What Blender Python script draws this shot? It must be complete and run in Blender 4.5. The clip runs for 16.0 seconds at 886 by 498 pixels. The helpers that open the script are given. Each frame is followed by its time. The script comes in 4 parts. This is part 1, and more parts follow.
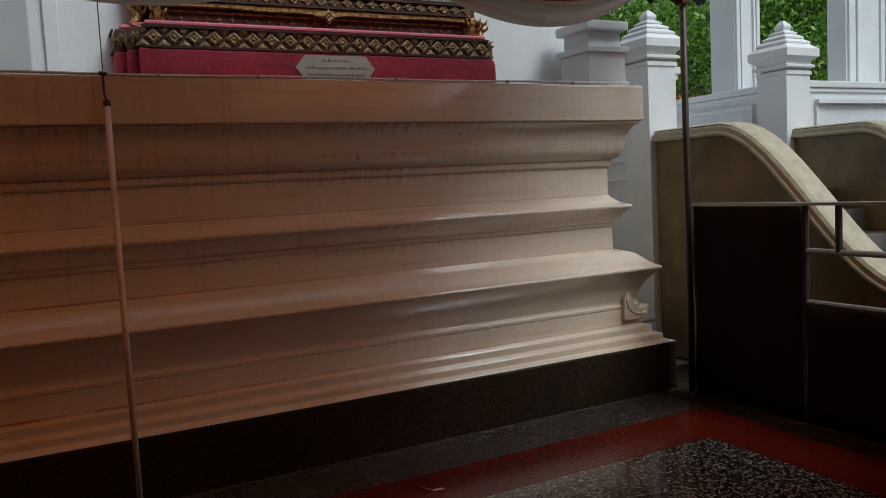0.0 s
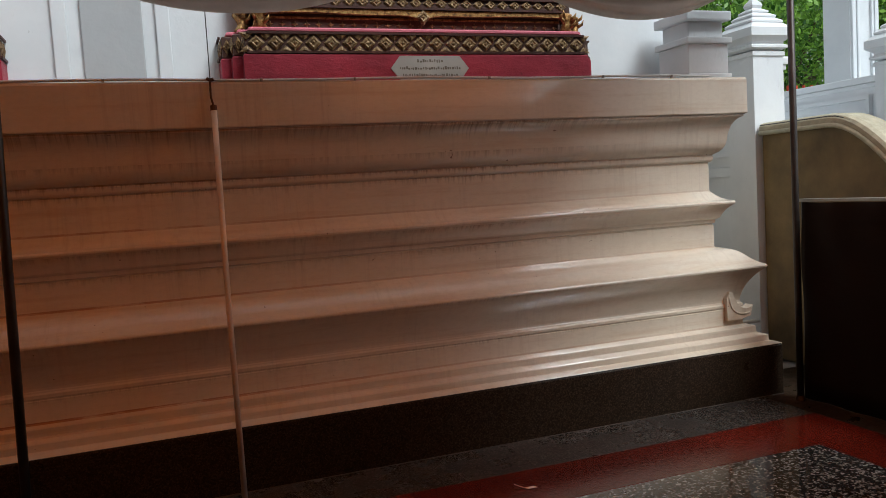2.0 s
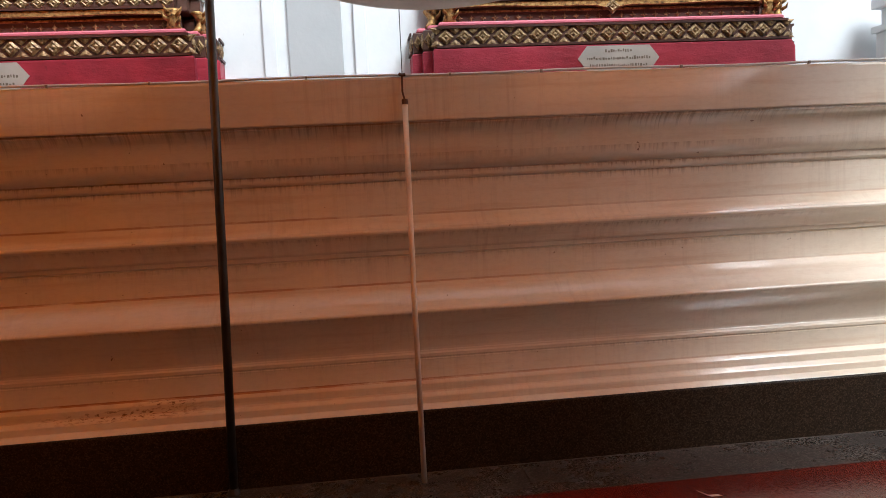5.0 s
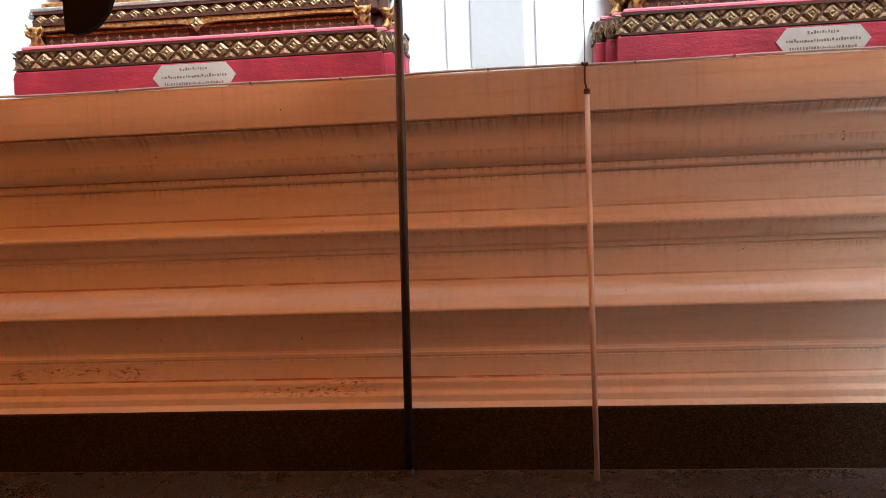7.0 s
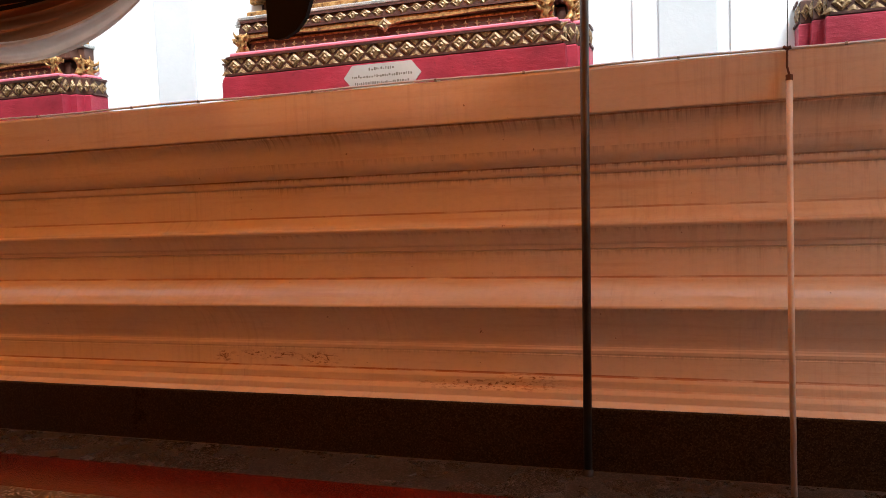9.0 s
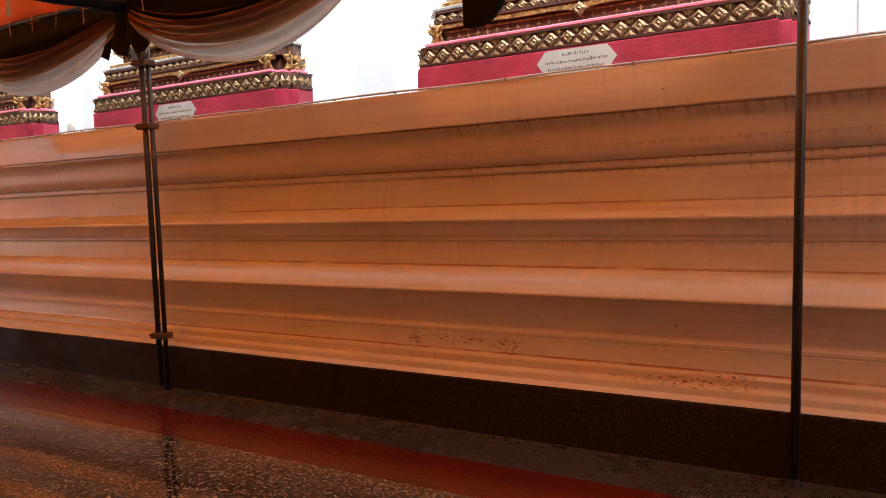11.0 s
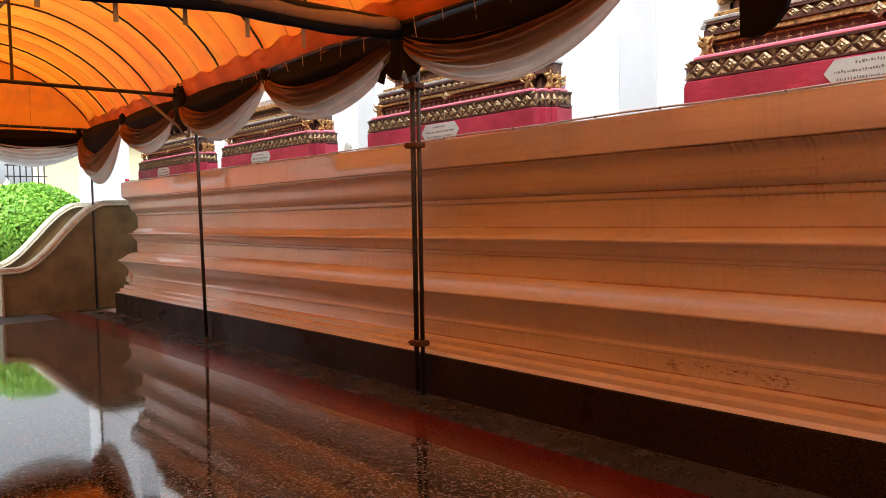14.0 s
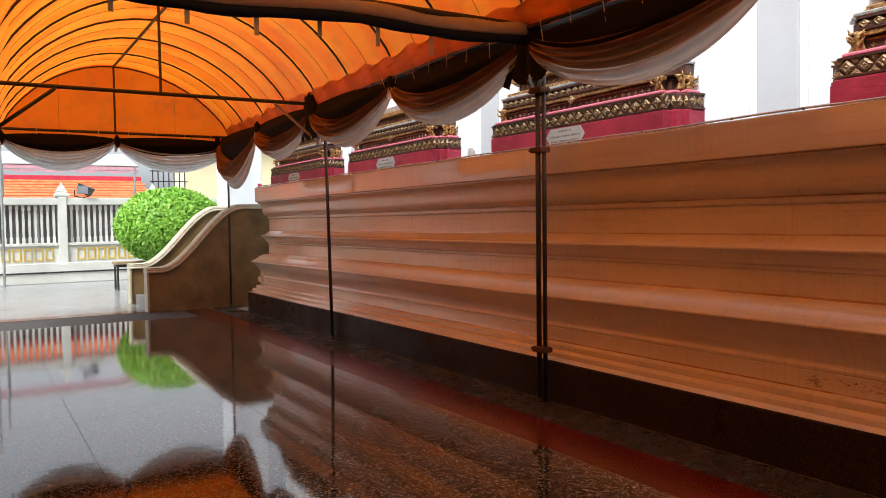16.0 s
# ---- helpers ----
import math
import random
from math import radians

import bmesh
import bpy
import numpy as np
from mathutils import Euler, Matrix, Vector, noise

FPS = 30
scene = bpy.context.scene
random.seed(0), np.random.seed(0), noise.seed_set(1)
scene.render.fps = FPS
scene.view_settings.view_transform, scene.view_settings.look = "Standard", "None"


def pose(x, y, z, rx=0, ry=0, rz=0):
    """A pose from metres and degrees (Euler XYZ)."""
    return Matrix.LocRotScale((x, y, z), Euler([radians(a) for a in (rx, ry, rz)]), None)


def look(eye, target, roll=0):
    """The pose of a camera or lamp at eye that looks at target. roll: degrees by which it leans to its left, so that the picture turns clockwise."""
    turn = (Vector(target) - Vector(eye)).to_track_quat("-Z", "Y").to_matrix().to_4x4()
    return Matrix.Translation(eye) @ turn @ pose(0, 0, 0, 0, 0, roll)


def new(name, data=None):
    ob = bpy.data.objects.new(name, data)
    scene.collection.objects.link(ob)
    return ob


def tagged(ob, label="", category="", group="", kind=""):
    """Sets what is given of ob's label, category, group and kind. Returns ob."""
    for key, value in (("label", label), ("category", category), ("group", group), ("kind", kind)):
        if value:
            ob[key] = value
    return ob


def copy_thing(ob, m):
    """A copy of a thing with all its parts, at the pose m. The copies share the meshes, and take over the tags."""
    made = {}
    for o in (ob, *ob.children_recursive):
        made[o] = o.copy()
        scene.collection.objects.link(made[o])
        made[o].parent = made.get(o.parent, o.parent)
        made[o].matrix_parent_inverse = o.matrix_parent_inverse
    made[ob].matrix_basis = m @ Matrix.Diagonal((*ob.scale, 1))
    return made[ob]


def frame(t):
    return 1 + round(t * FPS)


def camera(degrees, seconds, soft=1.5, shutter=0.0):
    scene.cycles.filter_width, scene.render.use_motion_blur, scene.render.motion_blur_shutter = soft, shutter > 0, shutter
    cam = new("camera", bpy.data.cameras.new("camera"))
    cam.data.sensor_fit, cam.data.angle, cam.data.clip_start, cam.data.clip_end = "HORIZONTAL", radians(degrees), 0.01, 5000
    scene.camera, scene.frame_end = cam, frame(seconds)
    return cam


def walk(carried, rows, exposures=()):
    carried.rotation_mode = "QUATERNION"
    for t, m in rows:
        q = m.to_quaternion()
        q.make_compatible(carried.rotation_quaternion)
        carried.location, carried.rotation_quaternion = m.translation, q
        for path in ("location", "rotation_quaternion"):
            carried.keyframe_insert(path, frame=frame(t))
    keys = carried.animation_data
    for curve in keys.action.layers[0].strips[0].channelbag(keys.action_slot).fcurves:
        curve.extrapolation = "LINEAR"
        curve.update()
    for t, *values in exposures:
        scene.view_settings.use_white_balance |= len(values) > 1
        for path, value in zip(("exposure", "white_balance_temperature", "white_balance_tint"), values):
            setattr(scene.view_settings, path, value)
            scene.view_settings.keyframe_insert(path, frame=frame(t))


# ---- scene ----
EXPO = [(0.0, -0.78, 5900, 3), (1.5, -0.36, 5900, 3), (3.0, 0.1, 5900, 3), (5.3, 0.74, 5800, 4), (6.0, 1.0, 5800, 4), (7.0, 1.17, 5800, 4), (9.0, 1.24, 5900, 5), (12.5, 1.36, 6000, 6), (14.0, 1.2, 6000, 6), (16.0, 0.88, 6000, 7)]
cam = camera(59.72, 16.0, soft=0.6)
walk(cam, [
    (0.0, pose(0.113, 0.095, 1.395, 85.39, 2.96, -27.36)),
    (0.5, pose(0.121, 0.087, 1.394, 85.49, 3.22, -24.94)),
    (1.0, pose(0.126, 0.081, 1.393, 85.57, 3.47, -22.90)),
    (1.5, pose(0.129, 0.076, 1.391, 85.64, 3.42, -21.74)),
    (2.0, pose(0.130, 0.072, 1.390, 85.69, 3.49, -20.10)),
    (2.5, pose(0.130, 0.069, 1.390, 85.75, 3.63, -18.46)),
    (3.0, pose(0.127, 0.067, 1.389, 85.87, 3.59, -16.62)),
    (5.5, pose(0.093, 0.070, 1.386, 85.83, 2.62, -4.21)),
    (6.0, pose(0.082, 0.072, 1.386, 85.71, 2.39, -1.23)),
    (6.5, pose(0.070, 0.075, 1.386, 85.72, 2.36, 2.36)),
    (7.0, pose(0.058, 0.077, 1.386, 85.86, 2.33, 5.56)),
    (7.5, pose(0.045, 0.080, 1.387, 85.99, 2.06, 8.81)),
    (8.0, pose(0.032, 0.083, 1.387, 86.03, 1.92, 11.43)),
    (8.5, pose(0.018, 0.086, 1.387, 86.00, 2.16, 14.59)),
    (9.0, pose(0.004, 0.088, 1.388, 85.98, 2.37, 18.19)),
    (9.5, pose(-0.011, 0.090, 1.388, 85.89, 2.26, 21.78)),
    (12.0, pose(-0.082, 0.092, 1.393, 85.96, 2.03, 37.85)),
    (12.5, pose(-0.095, 0.090, 1.394, 86.37, 1.70, 41.10)),
    (13.0, pose(-0.107, 0.086, 1.395, 86.75, 1.59, 44.38)),
    (13.5, pose(-0.119, 0.082, 1.397, 86.98, 1.45, 47.23)),
    (14.0, pose(-0.130, 0.076, 1.398, 87.42, 1.22, 49.66)),
    (14.5, pose(-0.140, 0.069, 1.400, 87.62, 1.47, 51.65)),
    (15.0, pose(-0.148, 0.061, 1.402, 87.81, 1.73, 54.05)),
    (15.5, pose(-0.156, 0.051, 1.403, 87.92, 1.07, 56.33)),
    (16.0, pose(-0.162, 0.039, 1.405, 87.89, 0.92, 58.36)),
], exposures=EXPO)
# ---- world and light ----
world = bpy.data.worlds.new("overcast_sky")
scene.world = world
world.use_nodes = True
wn, wl = world.node_tree.nodes, world.node_tree.links
sky = wn.new("ShaderNodeTexSky")
sky.sky_type, sky.sun_disc = "NISHITA", False
sky.sun_elevation, sky.sun_rotation, sky.dust_density = radians(52), radians(149), 4.0
soften = wn.new("ShaderNodeHueSaturation")
soften.inputs["Saturation"].default_value = 0.07
wl.new(sky.outputs[0], soften.inputs["Color"])
wl.new(soften.outputs[0], wn["Background"].inputs["Color"])
wn["Background"].inputs["Strength"].default_value = 0.15

sun = new("sun", bpy.data.lights.new("sun", "SUN"))
sun.data.energy, sun.data.angle, sun.data.color = 2.9, radians(26), (1.0, 0.98, 0.95)
sun.matrix_world = look((9.5, -14, 24), (0, 2, 0))

# ---- materials ----


class Mat:
    """A small builder of node materials."""

    def __init__(self, name, rough=0.6, metal=0.0, spec=0.5):
        self.m = bpy.data.materials.new(name)
        self.m.use_nodes = True
        self.n, self.l = self.m.node_tree.nodes, self.m.node_tree.links
        self.b = self.n["Principled BSDF"]
        self.b.inputs["Roughness"].default_value = rough
        self.b.inputs["Metallic"].default_value = metal
        self.b.inputs["Specular IOR Level"].default_value = spec
        self.co = self.n.new("ShaderNodeTexCoord").outputs["Object"]

    def geo(self):
        self.co = self.n.new("ShaderNodeNewGeometry").outputs["Position"]
        return self

    def scaled(self, sx, sy, sz):
        mp = self.n.new("ShaderNodeMapping")
        mp.inputs["Scale"].default_value = (sx, sy, sz)
        self.l.new(self.co, mp.inputs["Vector"])
        return mp.outputs[0]

    def noise(self, scale, detail=5.0, rough=0.6, vec=None):
        t = self.n.new("ShaderNodeTexNoise")
        t.inputs["Scale"].default_value, t.inputs["Detail"].default_value = scale, detail
        t.inputs["Roughness"].default_value = rough
        self.l.new(vec or self.co, t.inputs["Vector"])
        return t.outputs["Fac"]

    def voro(self, scale, out="Color", feature="F1", vec=None):
        t = self.n.new("ShaderNodeTexVoronoi")
        t.feature = feature
        t.inputs["Scale"].default_value = scale
        self.l.new(vec or self.co, t.inputs["Vector"])
        return t.outputs[out]

    def wave(self, scale, dist, axis="X", vec=None):
        t = self.n.new("ShaderNodeTexWave")
        t.bands_direction = axis
        t.inputs["Scale"].default_value, t.inputs["Distortion"].default_value = scale, dist
        self.l.new(vec or self.co, t.inputs["Vector"])
        return t.outputs["Fac"]

    def ramp(self, fac, stops):
        r = self.n.new("ShaderNodeValToRGB")
        els = r.color_ramp.elements
        while len(els) < len(stops):
            els.new(0.5)
        for e, (p, c) in zip(els, stops):
            e.position = p
            e.color = (*c, 1) if isinstance(c, tuple) else (c, c, c, 1)
        self.l.new(fac, r.inputs[0])
        return r.outputs[0]

    def mix(self, fac, a, b, mode="MIX"):
        x = self.n.new("ShaderNodeMix")
        x.data_type, x.blend_type = "RGBA", mode
        for sock, v in ((x.inputs[0], fac), (x.inputs[6], a), (x.inputs[7], b)):
            if isinstance(v, (int, float)):
                sock.default_value = v
            elif isinstance(v, tuple):
                sock.default_value = (*v, 1)
            else:
                self.l.new(v, sock)
        return x.outputs[2]

    def math(self, op, a, b=0.0):
        x = self.n.new("ShaderNodeMath")
        x.operation, x.use_clamp = op, True
        for sock, v in zip(x.inputs, (a, b)):
            if isinstance(v, (int, float)):
                sock.default_value = v
            else:
                self.l.new(v, sock)
        return x.outputs[0]

    def random(self):
        return self.n.new("ShaderNodeObjectInfo").outputs["Random"]

    def island(self):
        return self.n.new("ShaderNodeNewGeometry").outputs["Random Per Island"]

    def color(self, c):
        if isinstance(c, tuple):
            self.b.inputs["Base Color"].default_value = (*c, 1)
        else:
            self.l.new(c, self.b.inputs["Base Color"])
        return self

    def rough(self, c):
        self.l.new(c, self.b.inputs["Roughness"])
        return self

    def bump(self, h, dist=0.002, strength=0.5):
        x = self.n.new("ShaderNodeBump")
        x.inputs["Distance"].default_value, x.inputs["Strength"].default_value = dist, strength
        self.l.new(h, x.inputs["Height"])
        self.l.new(x.outputs[0], self.b.inputs["Normal"])
        return self

    def thin(self, c, share, gloss=0.0):
        """Lets light through a cloth: a translucent share of colour c."""
        t = self.n.new("ShaderNodeBsdfTranslucent")
        if isinstance(c, tuple):
            t.inputs["Color"].default_value = (*c, 1)
        else:
            self.l.new(c, t.inputs["Color"])
        x = self.n.new("ShaderNodeMixShader")
        x.inputs[0].default_value = share
        self.l.new(self.b.outputs[0], x.inputs[1])
        self.l.new(t.outputs[0], x.inputs[2])
        self.l.new(x.outputs[0], self.n["Material Output"].inputs["Surface"])
        return self


def plain(name, c, rough=0.6, metal=0.0, vary=0.25, scale=12.0, bump=0.0015, spec=0.5):
    """A surface of one colour with soft blotches, fine grain and relief."""
    k = Mat(name, rough, metal, spec).geo()
    n1, n2 = k.noise(scale * 0.25, 4), k.noise(scale * 6, 6)
    lo = tuple(v * (1 - vary) for v in c)
    hi = tuple(min(1, v * (1 + vary * 0.6)) for v in c)
    k.color(k.mix(k.math("MULTIPLY", n2, 0.35), k.ramp(n1, [(0.3, lo), (0.7, hi)]), lo))
    k.rough(k.ramp(n2, [(0.3, max(0.02, rough - 0.1)), (0.7, min(1, rough + 0.1))]))
    k.bump(n2, bump, 0.5)
    return k.m


def paint_wall():
    """Glossy cream-white wall paint with rain streaks, brown seep lines, rubbed patches, and crease lines of dirt and
    painted bounce light.
    """
    k = Mat("cream_wall_paint", 0.2, 0.0, 0.75).geo()
    broad = k.noise(0.9, 4)
    base = k.ramp(broad, [(0.3, (0.67, 0.58, 0.45)), (0.7, (0.76, 0.68, 0.565))])
    streak = k.noise(5.0, 4, 0.7, k.scaled(7, 1, 0.3))
    gate = k.noise(1.1, 2)
    streaks = k.math("MULTIPLY", k.ramp(streak, [(0.5, 0.0), (0.74, 0.36)]), k.ramp(gate, [(0.42, 0.0), (0.62, 1.0)]))
    base = k.mix(streaks, base, (0.36, 0.25, 0.19))
    seep = k.noise(2.0, 6, 0.65, k.scaled(0.5, 1, 9))
    base = k.mix(k.ramp(seep, [(0.52, 0.0), (0.74, 0.5)]), base, (0.52, 0.34, 0.2))
    grain = k.noise(34, 6, 0.75, k.scaled(0.6, 1, 1.5))
    base = k.mix(k.ramp(grain, [(0.45, 0.0), (0.75, 0.3)]), base, (0.5, 0.4, 0.3))
    mould = k.noise(52, 4, 0.7, k.scaled(0.6, 1, 1.5))
    for at, size in (((-1.05, 3.93, 0.39), (0.5, 0.5, 0.03)), ((-0.83, 3.96, 0.425), (0.2, 0.5, 0.022)), ((-2.69, 3.98, 0.485), (0.08, 0.5, 0.05)), ((-2.06, 3.98, 0.485), (0.16, 0.5, 0.05)), ((-2.38, 3.98, 0.5), (0.3, 0.5, 0.035))):
        mp = k.n.new("ShaderNodeMapping")
        mp.inputs["Location"].default_value = tuple(-p / s for p, s in zip(at, size))
        mp.inputs["Scale"].default_value = tuple(1 / s for s in size)
        k.l.new(k.co, mp.inputs["Vector"])
        g = k.n.new("ShaderNodeTexGradient")
        g.gradient_type = "SPHERICAL"
        k.l.new(mp.outputs[0], g.inputs[0])
        near = k.ramp(g.outputs["Fac"], [(0.0, 0.0), (0.7, 1.0)])
        grain = k.ramp(mould, [(0.52, 0.0), (0.6, 0.92)])
        base = k.mix(k.math("MULTIPLY", near, grain), base, (0.17, 0.075, 0.035))
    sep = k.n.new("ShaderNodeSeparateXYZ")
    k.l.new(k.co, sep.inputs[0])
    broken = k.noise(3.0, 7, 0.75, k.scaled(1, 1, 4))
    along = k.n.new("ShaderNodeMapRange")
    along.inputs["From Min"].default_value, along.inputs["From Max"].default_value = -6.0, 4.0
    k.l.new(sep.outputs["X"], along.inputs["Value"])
    line_fade = k.ramp(along.outputs[0], [(0.0, 0.7), (0.4, 1.0), (0.6, 0.9), (0.75, 0.3)])
    # Orange-brown crease lines: bounced light between ledges put into colour, mixed with broken dirt.
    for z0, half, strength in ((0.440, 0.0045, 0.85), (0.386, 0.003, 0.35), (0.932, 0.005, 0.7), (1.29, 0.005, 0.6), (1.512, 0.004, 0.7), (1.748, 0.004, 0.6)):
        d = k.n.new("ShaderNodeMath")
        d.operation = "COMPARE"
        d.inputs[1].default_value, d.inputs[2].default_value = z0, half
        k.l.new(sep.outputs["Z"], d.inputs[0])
        base = k.mix(k.math("MULTIPLY", k.math("MULTIPLY", d.outputs[0], line_fade), k.ramp(broken, [(0.34, 0.0), (0.52, strength)])), base, (0.34, 0.12, 0.035))
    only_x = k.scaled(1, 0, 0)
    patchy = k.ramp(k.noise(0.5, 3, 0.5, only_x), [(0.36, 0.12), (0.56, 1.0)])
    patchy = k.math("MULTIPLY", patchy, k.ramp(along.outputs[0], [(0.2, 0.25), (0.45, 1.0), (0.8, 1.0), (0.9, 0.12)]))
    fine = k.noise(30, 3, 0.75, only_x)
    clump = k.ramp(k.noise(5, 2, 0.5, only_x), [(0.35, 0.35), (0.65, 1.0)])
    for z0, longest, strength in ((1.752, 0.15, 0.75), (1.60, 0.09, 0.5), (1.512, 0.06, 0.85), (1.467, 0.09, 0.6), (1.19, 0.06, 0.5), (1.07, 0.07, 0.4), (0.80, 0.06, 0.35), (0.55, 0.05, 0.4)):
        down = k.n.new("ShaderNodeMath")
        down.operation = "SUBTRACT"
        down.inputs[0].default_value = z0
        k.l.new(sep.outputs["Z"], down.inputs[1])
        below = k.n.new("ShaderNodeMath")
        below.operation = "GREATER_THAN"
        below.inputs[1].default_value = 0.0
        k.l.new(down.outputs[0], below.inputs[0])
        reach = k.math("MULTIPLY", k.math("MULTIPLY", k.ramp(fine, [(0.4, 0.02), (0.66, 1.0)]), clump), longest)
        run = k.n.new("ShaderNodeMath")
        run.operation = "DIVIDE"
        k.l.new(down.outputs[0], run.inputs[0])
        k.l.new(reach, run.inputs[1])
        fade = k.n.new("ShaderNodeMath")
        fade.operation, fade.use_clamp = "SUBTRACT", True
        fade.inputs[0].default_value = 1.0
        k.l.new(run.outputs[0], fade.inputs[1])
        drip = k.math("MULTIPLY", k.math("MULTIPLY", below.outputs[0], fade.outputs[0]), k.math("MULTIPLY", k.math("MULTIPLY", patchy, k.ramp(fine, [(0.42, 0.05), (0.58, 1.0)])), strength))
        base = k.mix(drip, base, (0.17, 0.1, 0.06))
    spots = k.noise(16, 3, 0.7)
    base = k.mix(k.ramp(spots, [(0.725, 0.0), (0.745, 0.85)]), base, (0.22, 0.14, 0.1))
    k.color(base)
    k.rough(k.ramp(k.noise(7, 5), [(0.3, 0.06), (0.7, 0.18)]))
    k.bump(k.noise(11, 7, 0.7, k.scaled(1, 1, 2.2)), 0.0028, 0.3)
    return k.m


def terrazzo(name, dark, mid, light, rough, scale=55.0, share=0.55):
    """Polished chips of stone in a dark binder; each slab a little different."""
    k = Mat(name, rough, 0.0, 0.7 if rough < 0.1 else 0.12).geo()
    cells = k.voro(scale, "Color")
    sep = k.n.new("ShaderNodeSeparateColor")
    k.l.new(cells, sep.inputs[0])
    chip = k.ramp(sep.outputs[0], [(0.0, dark), (share, mid), (share + 0.25, light), (1.0, mid)])
    edge = k.voro(scale, "Distance", "DISTANCE_TO_EDGE")
    chip = k.mix(k.ramp(edge, [(0.02, 1.0), (0.09, 0.0)]), chip, dark)
    stain = k.ramp(k.noise(0.8, 6), [(0.35, 0.75), (0.65, 1.0)])
    tone = k.ramp(k.random(), [(0.0, 0.82), (1.0, 1.0)])
    tint = k.mix(1.0, k.mix(1.0, chip, stain, "MULTIPLY"), tone, "MULTIPLY")
    if rough < 0.1:
        scuff = k.math("MULTIPLY", k.ramp(k.noise(2.2, 6, 0.7), [(0.45, 0.0), (0.7, 1.0)]), k.ramp(k.noise(38, 5, 0.75), [(0.48, 0.0), (0.66, 0.3)]))
        tint = k.mix(scuff, tint, (0.3, 0.28, 0.25))
    k.color(tint)
    film = k.mix(0.45, k.noise(3.5, 7, 0.7), k.noise(0.7, 5, 0.65))
    if rough < 0.1:
        film = k.mix(0.5, film, k.noise(26, 6, 0.75))
    k.rough(k.ramp(film, [(0.4, rough * 0.6), (0.62, rough * 2.6 if rough < 0.1 else rough * 1.7)]))
    k.bump(k.noise(9, 4), 0.0006, 0.4)
    return k.m


def gold_leaf():
    k = Mat("worn_gold_leaf", 0.35, 0.75).geo()
    n = k.noise(45, 5)
    k.color(k.ramp(n, [(0.32, (0.08, 0.04, 0.02)), (0.48, (0.34, 0.18, 0.06)), (0.7, (0.6, 0.4, 0.16))]))
    k.rough(k.ramp(n, [(0.3, 0.7), (0.7, 0.42)]))
    return k.bump(k.noise(90, 4), 0.003, 0.7).m


def dull_gilt():
    """Weathered gilding and mirror chips gone grey-brown."""
    k = Mat("weathered_gilding", 0.45, 0.35).geo()
    n = k.noise(60, 5)
    k.color(k.ramp(n, [(0.32, (0.05, 0.024, 0.012)), (0.5, (0.2, 0.115, 0.045)), (0.74, (0.5, 0.37, 0.19))]))
    return k.bump(k.noise(110, 4), 0.003, 0.7).m


def tarp(name, lo, hi, patch, pass_share):
    """Orange tent cloth that the daylight shines through, with grime and patches."""
    k = Mat(name, 0.5).geo()
    c = k.ramp(k.noise(1.3, 5), [(0.3, lo), (0.7, hi)])
    c = k.mix(k.ramp(k.wave(0.5, 2.5, "X"), [(0.3, 0.0), (0.8, 0.45)]), c, patch)
    grime = k.ramp(k.noise(3.0, 7, 0.7), [(0.5, 0.0), (0.75, 0.45)])
    c = k.mix(grime, c, (0.45, 0.12, 0.03))
    k.color(c).bump(k.noise(14, 5), 0.004, 0.5)
    return k.thin(c, pass_share).m


def cloth(name, c, share, vary=0.2):
    k = Mat(name, 0.8, 0.0, 0.12).geo()
    n = k.noise(6, 5)
    col = k.ramp(n, [(0.3, tuple(v * (1 - vary) for v in c)), (0.7, c)])
    k.color(col).bump(k.noise(220, 2), 0.0008, 0.4)
    return k.thin(col, share).m if share else k.m


def leaf_mat(name, a, b, share=0.35):
    k = Mat(name, 0.5)
    c = k.ramp(k.island(), [(0.0, a), (1.0, b)])
    return k.color(c).thin(c, share).m


def roof_tile_mat():
    k = Mat("orange_roof_tiles", 0.45).geo()
    return k.color(k.ramp(k.random(), [(0.0, (0.6, 0.13, 0.04)), (1.0, (0.75, 0.2, 0.07))])).bump(k.noise(20), 0.003).m


def brushed_crimson():
    """Crimson paint laid on thickly, with runs, chips and dull dirt."""
    k = Mat("crimson_pedestal_paint", 0.5, 0.0, 0.4).geo()
    c = k.ramp(k.noise(4, 5, 0.6), [(0.3, (0.22, 0.014, 0.03)), (0.7, (0.4, 0.03, 0.058))])
    c = k.mix(k.ramp(k.noise(26, 5, 0.7), [(0.62, 0.0), (0.72, 0.7)]), c, (0.1, 0.012, 0.016))
    k.color(c)
    k.rough(k.ramp(k.noise(9, 4), [(0.3, 0.4), (0.7, 0.7)]))
    return k.bump(k.noise(16, 6, 0.65, k.scaled(0.7, 1, 1.6)), 0.009, 0.7).m


def limewash():
    """White limewash gone grey in soft patches, with fine dark specks."""
    k = Mat("white_limewash", 0.8, 0.0, 0.3).geo()
    c = k.ramp(k.noise(1.1, 5, 0.6), [(0.35, (0.63, 0.65, 0.67)), (0.62, (0.75, 0.765, 0.78))])
    c = k.mix(k.ramp(k.noise(5, 6, 0.75, k.scaled(1, 1, 0.4)), [(0.62, 0.0), (0.75, 0.4)]), c, (0.42, 0.42, 0.41))
    c = k.mix(k.ramp(k.noise(18, 4, 0.7), [(0.7, 0.0), (0.74, 0.6)]), c, (0.3, 0.29, 0.27))
    return k.color(c).bump(k.noise(24, 6), 0.003, 0.4).m


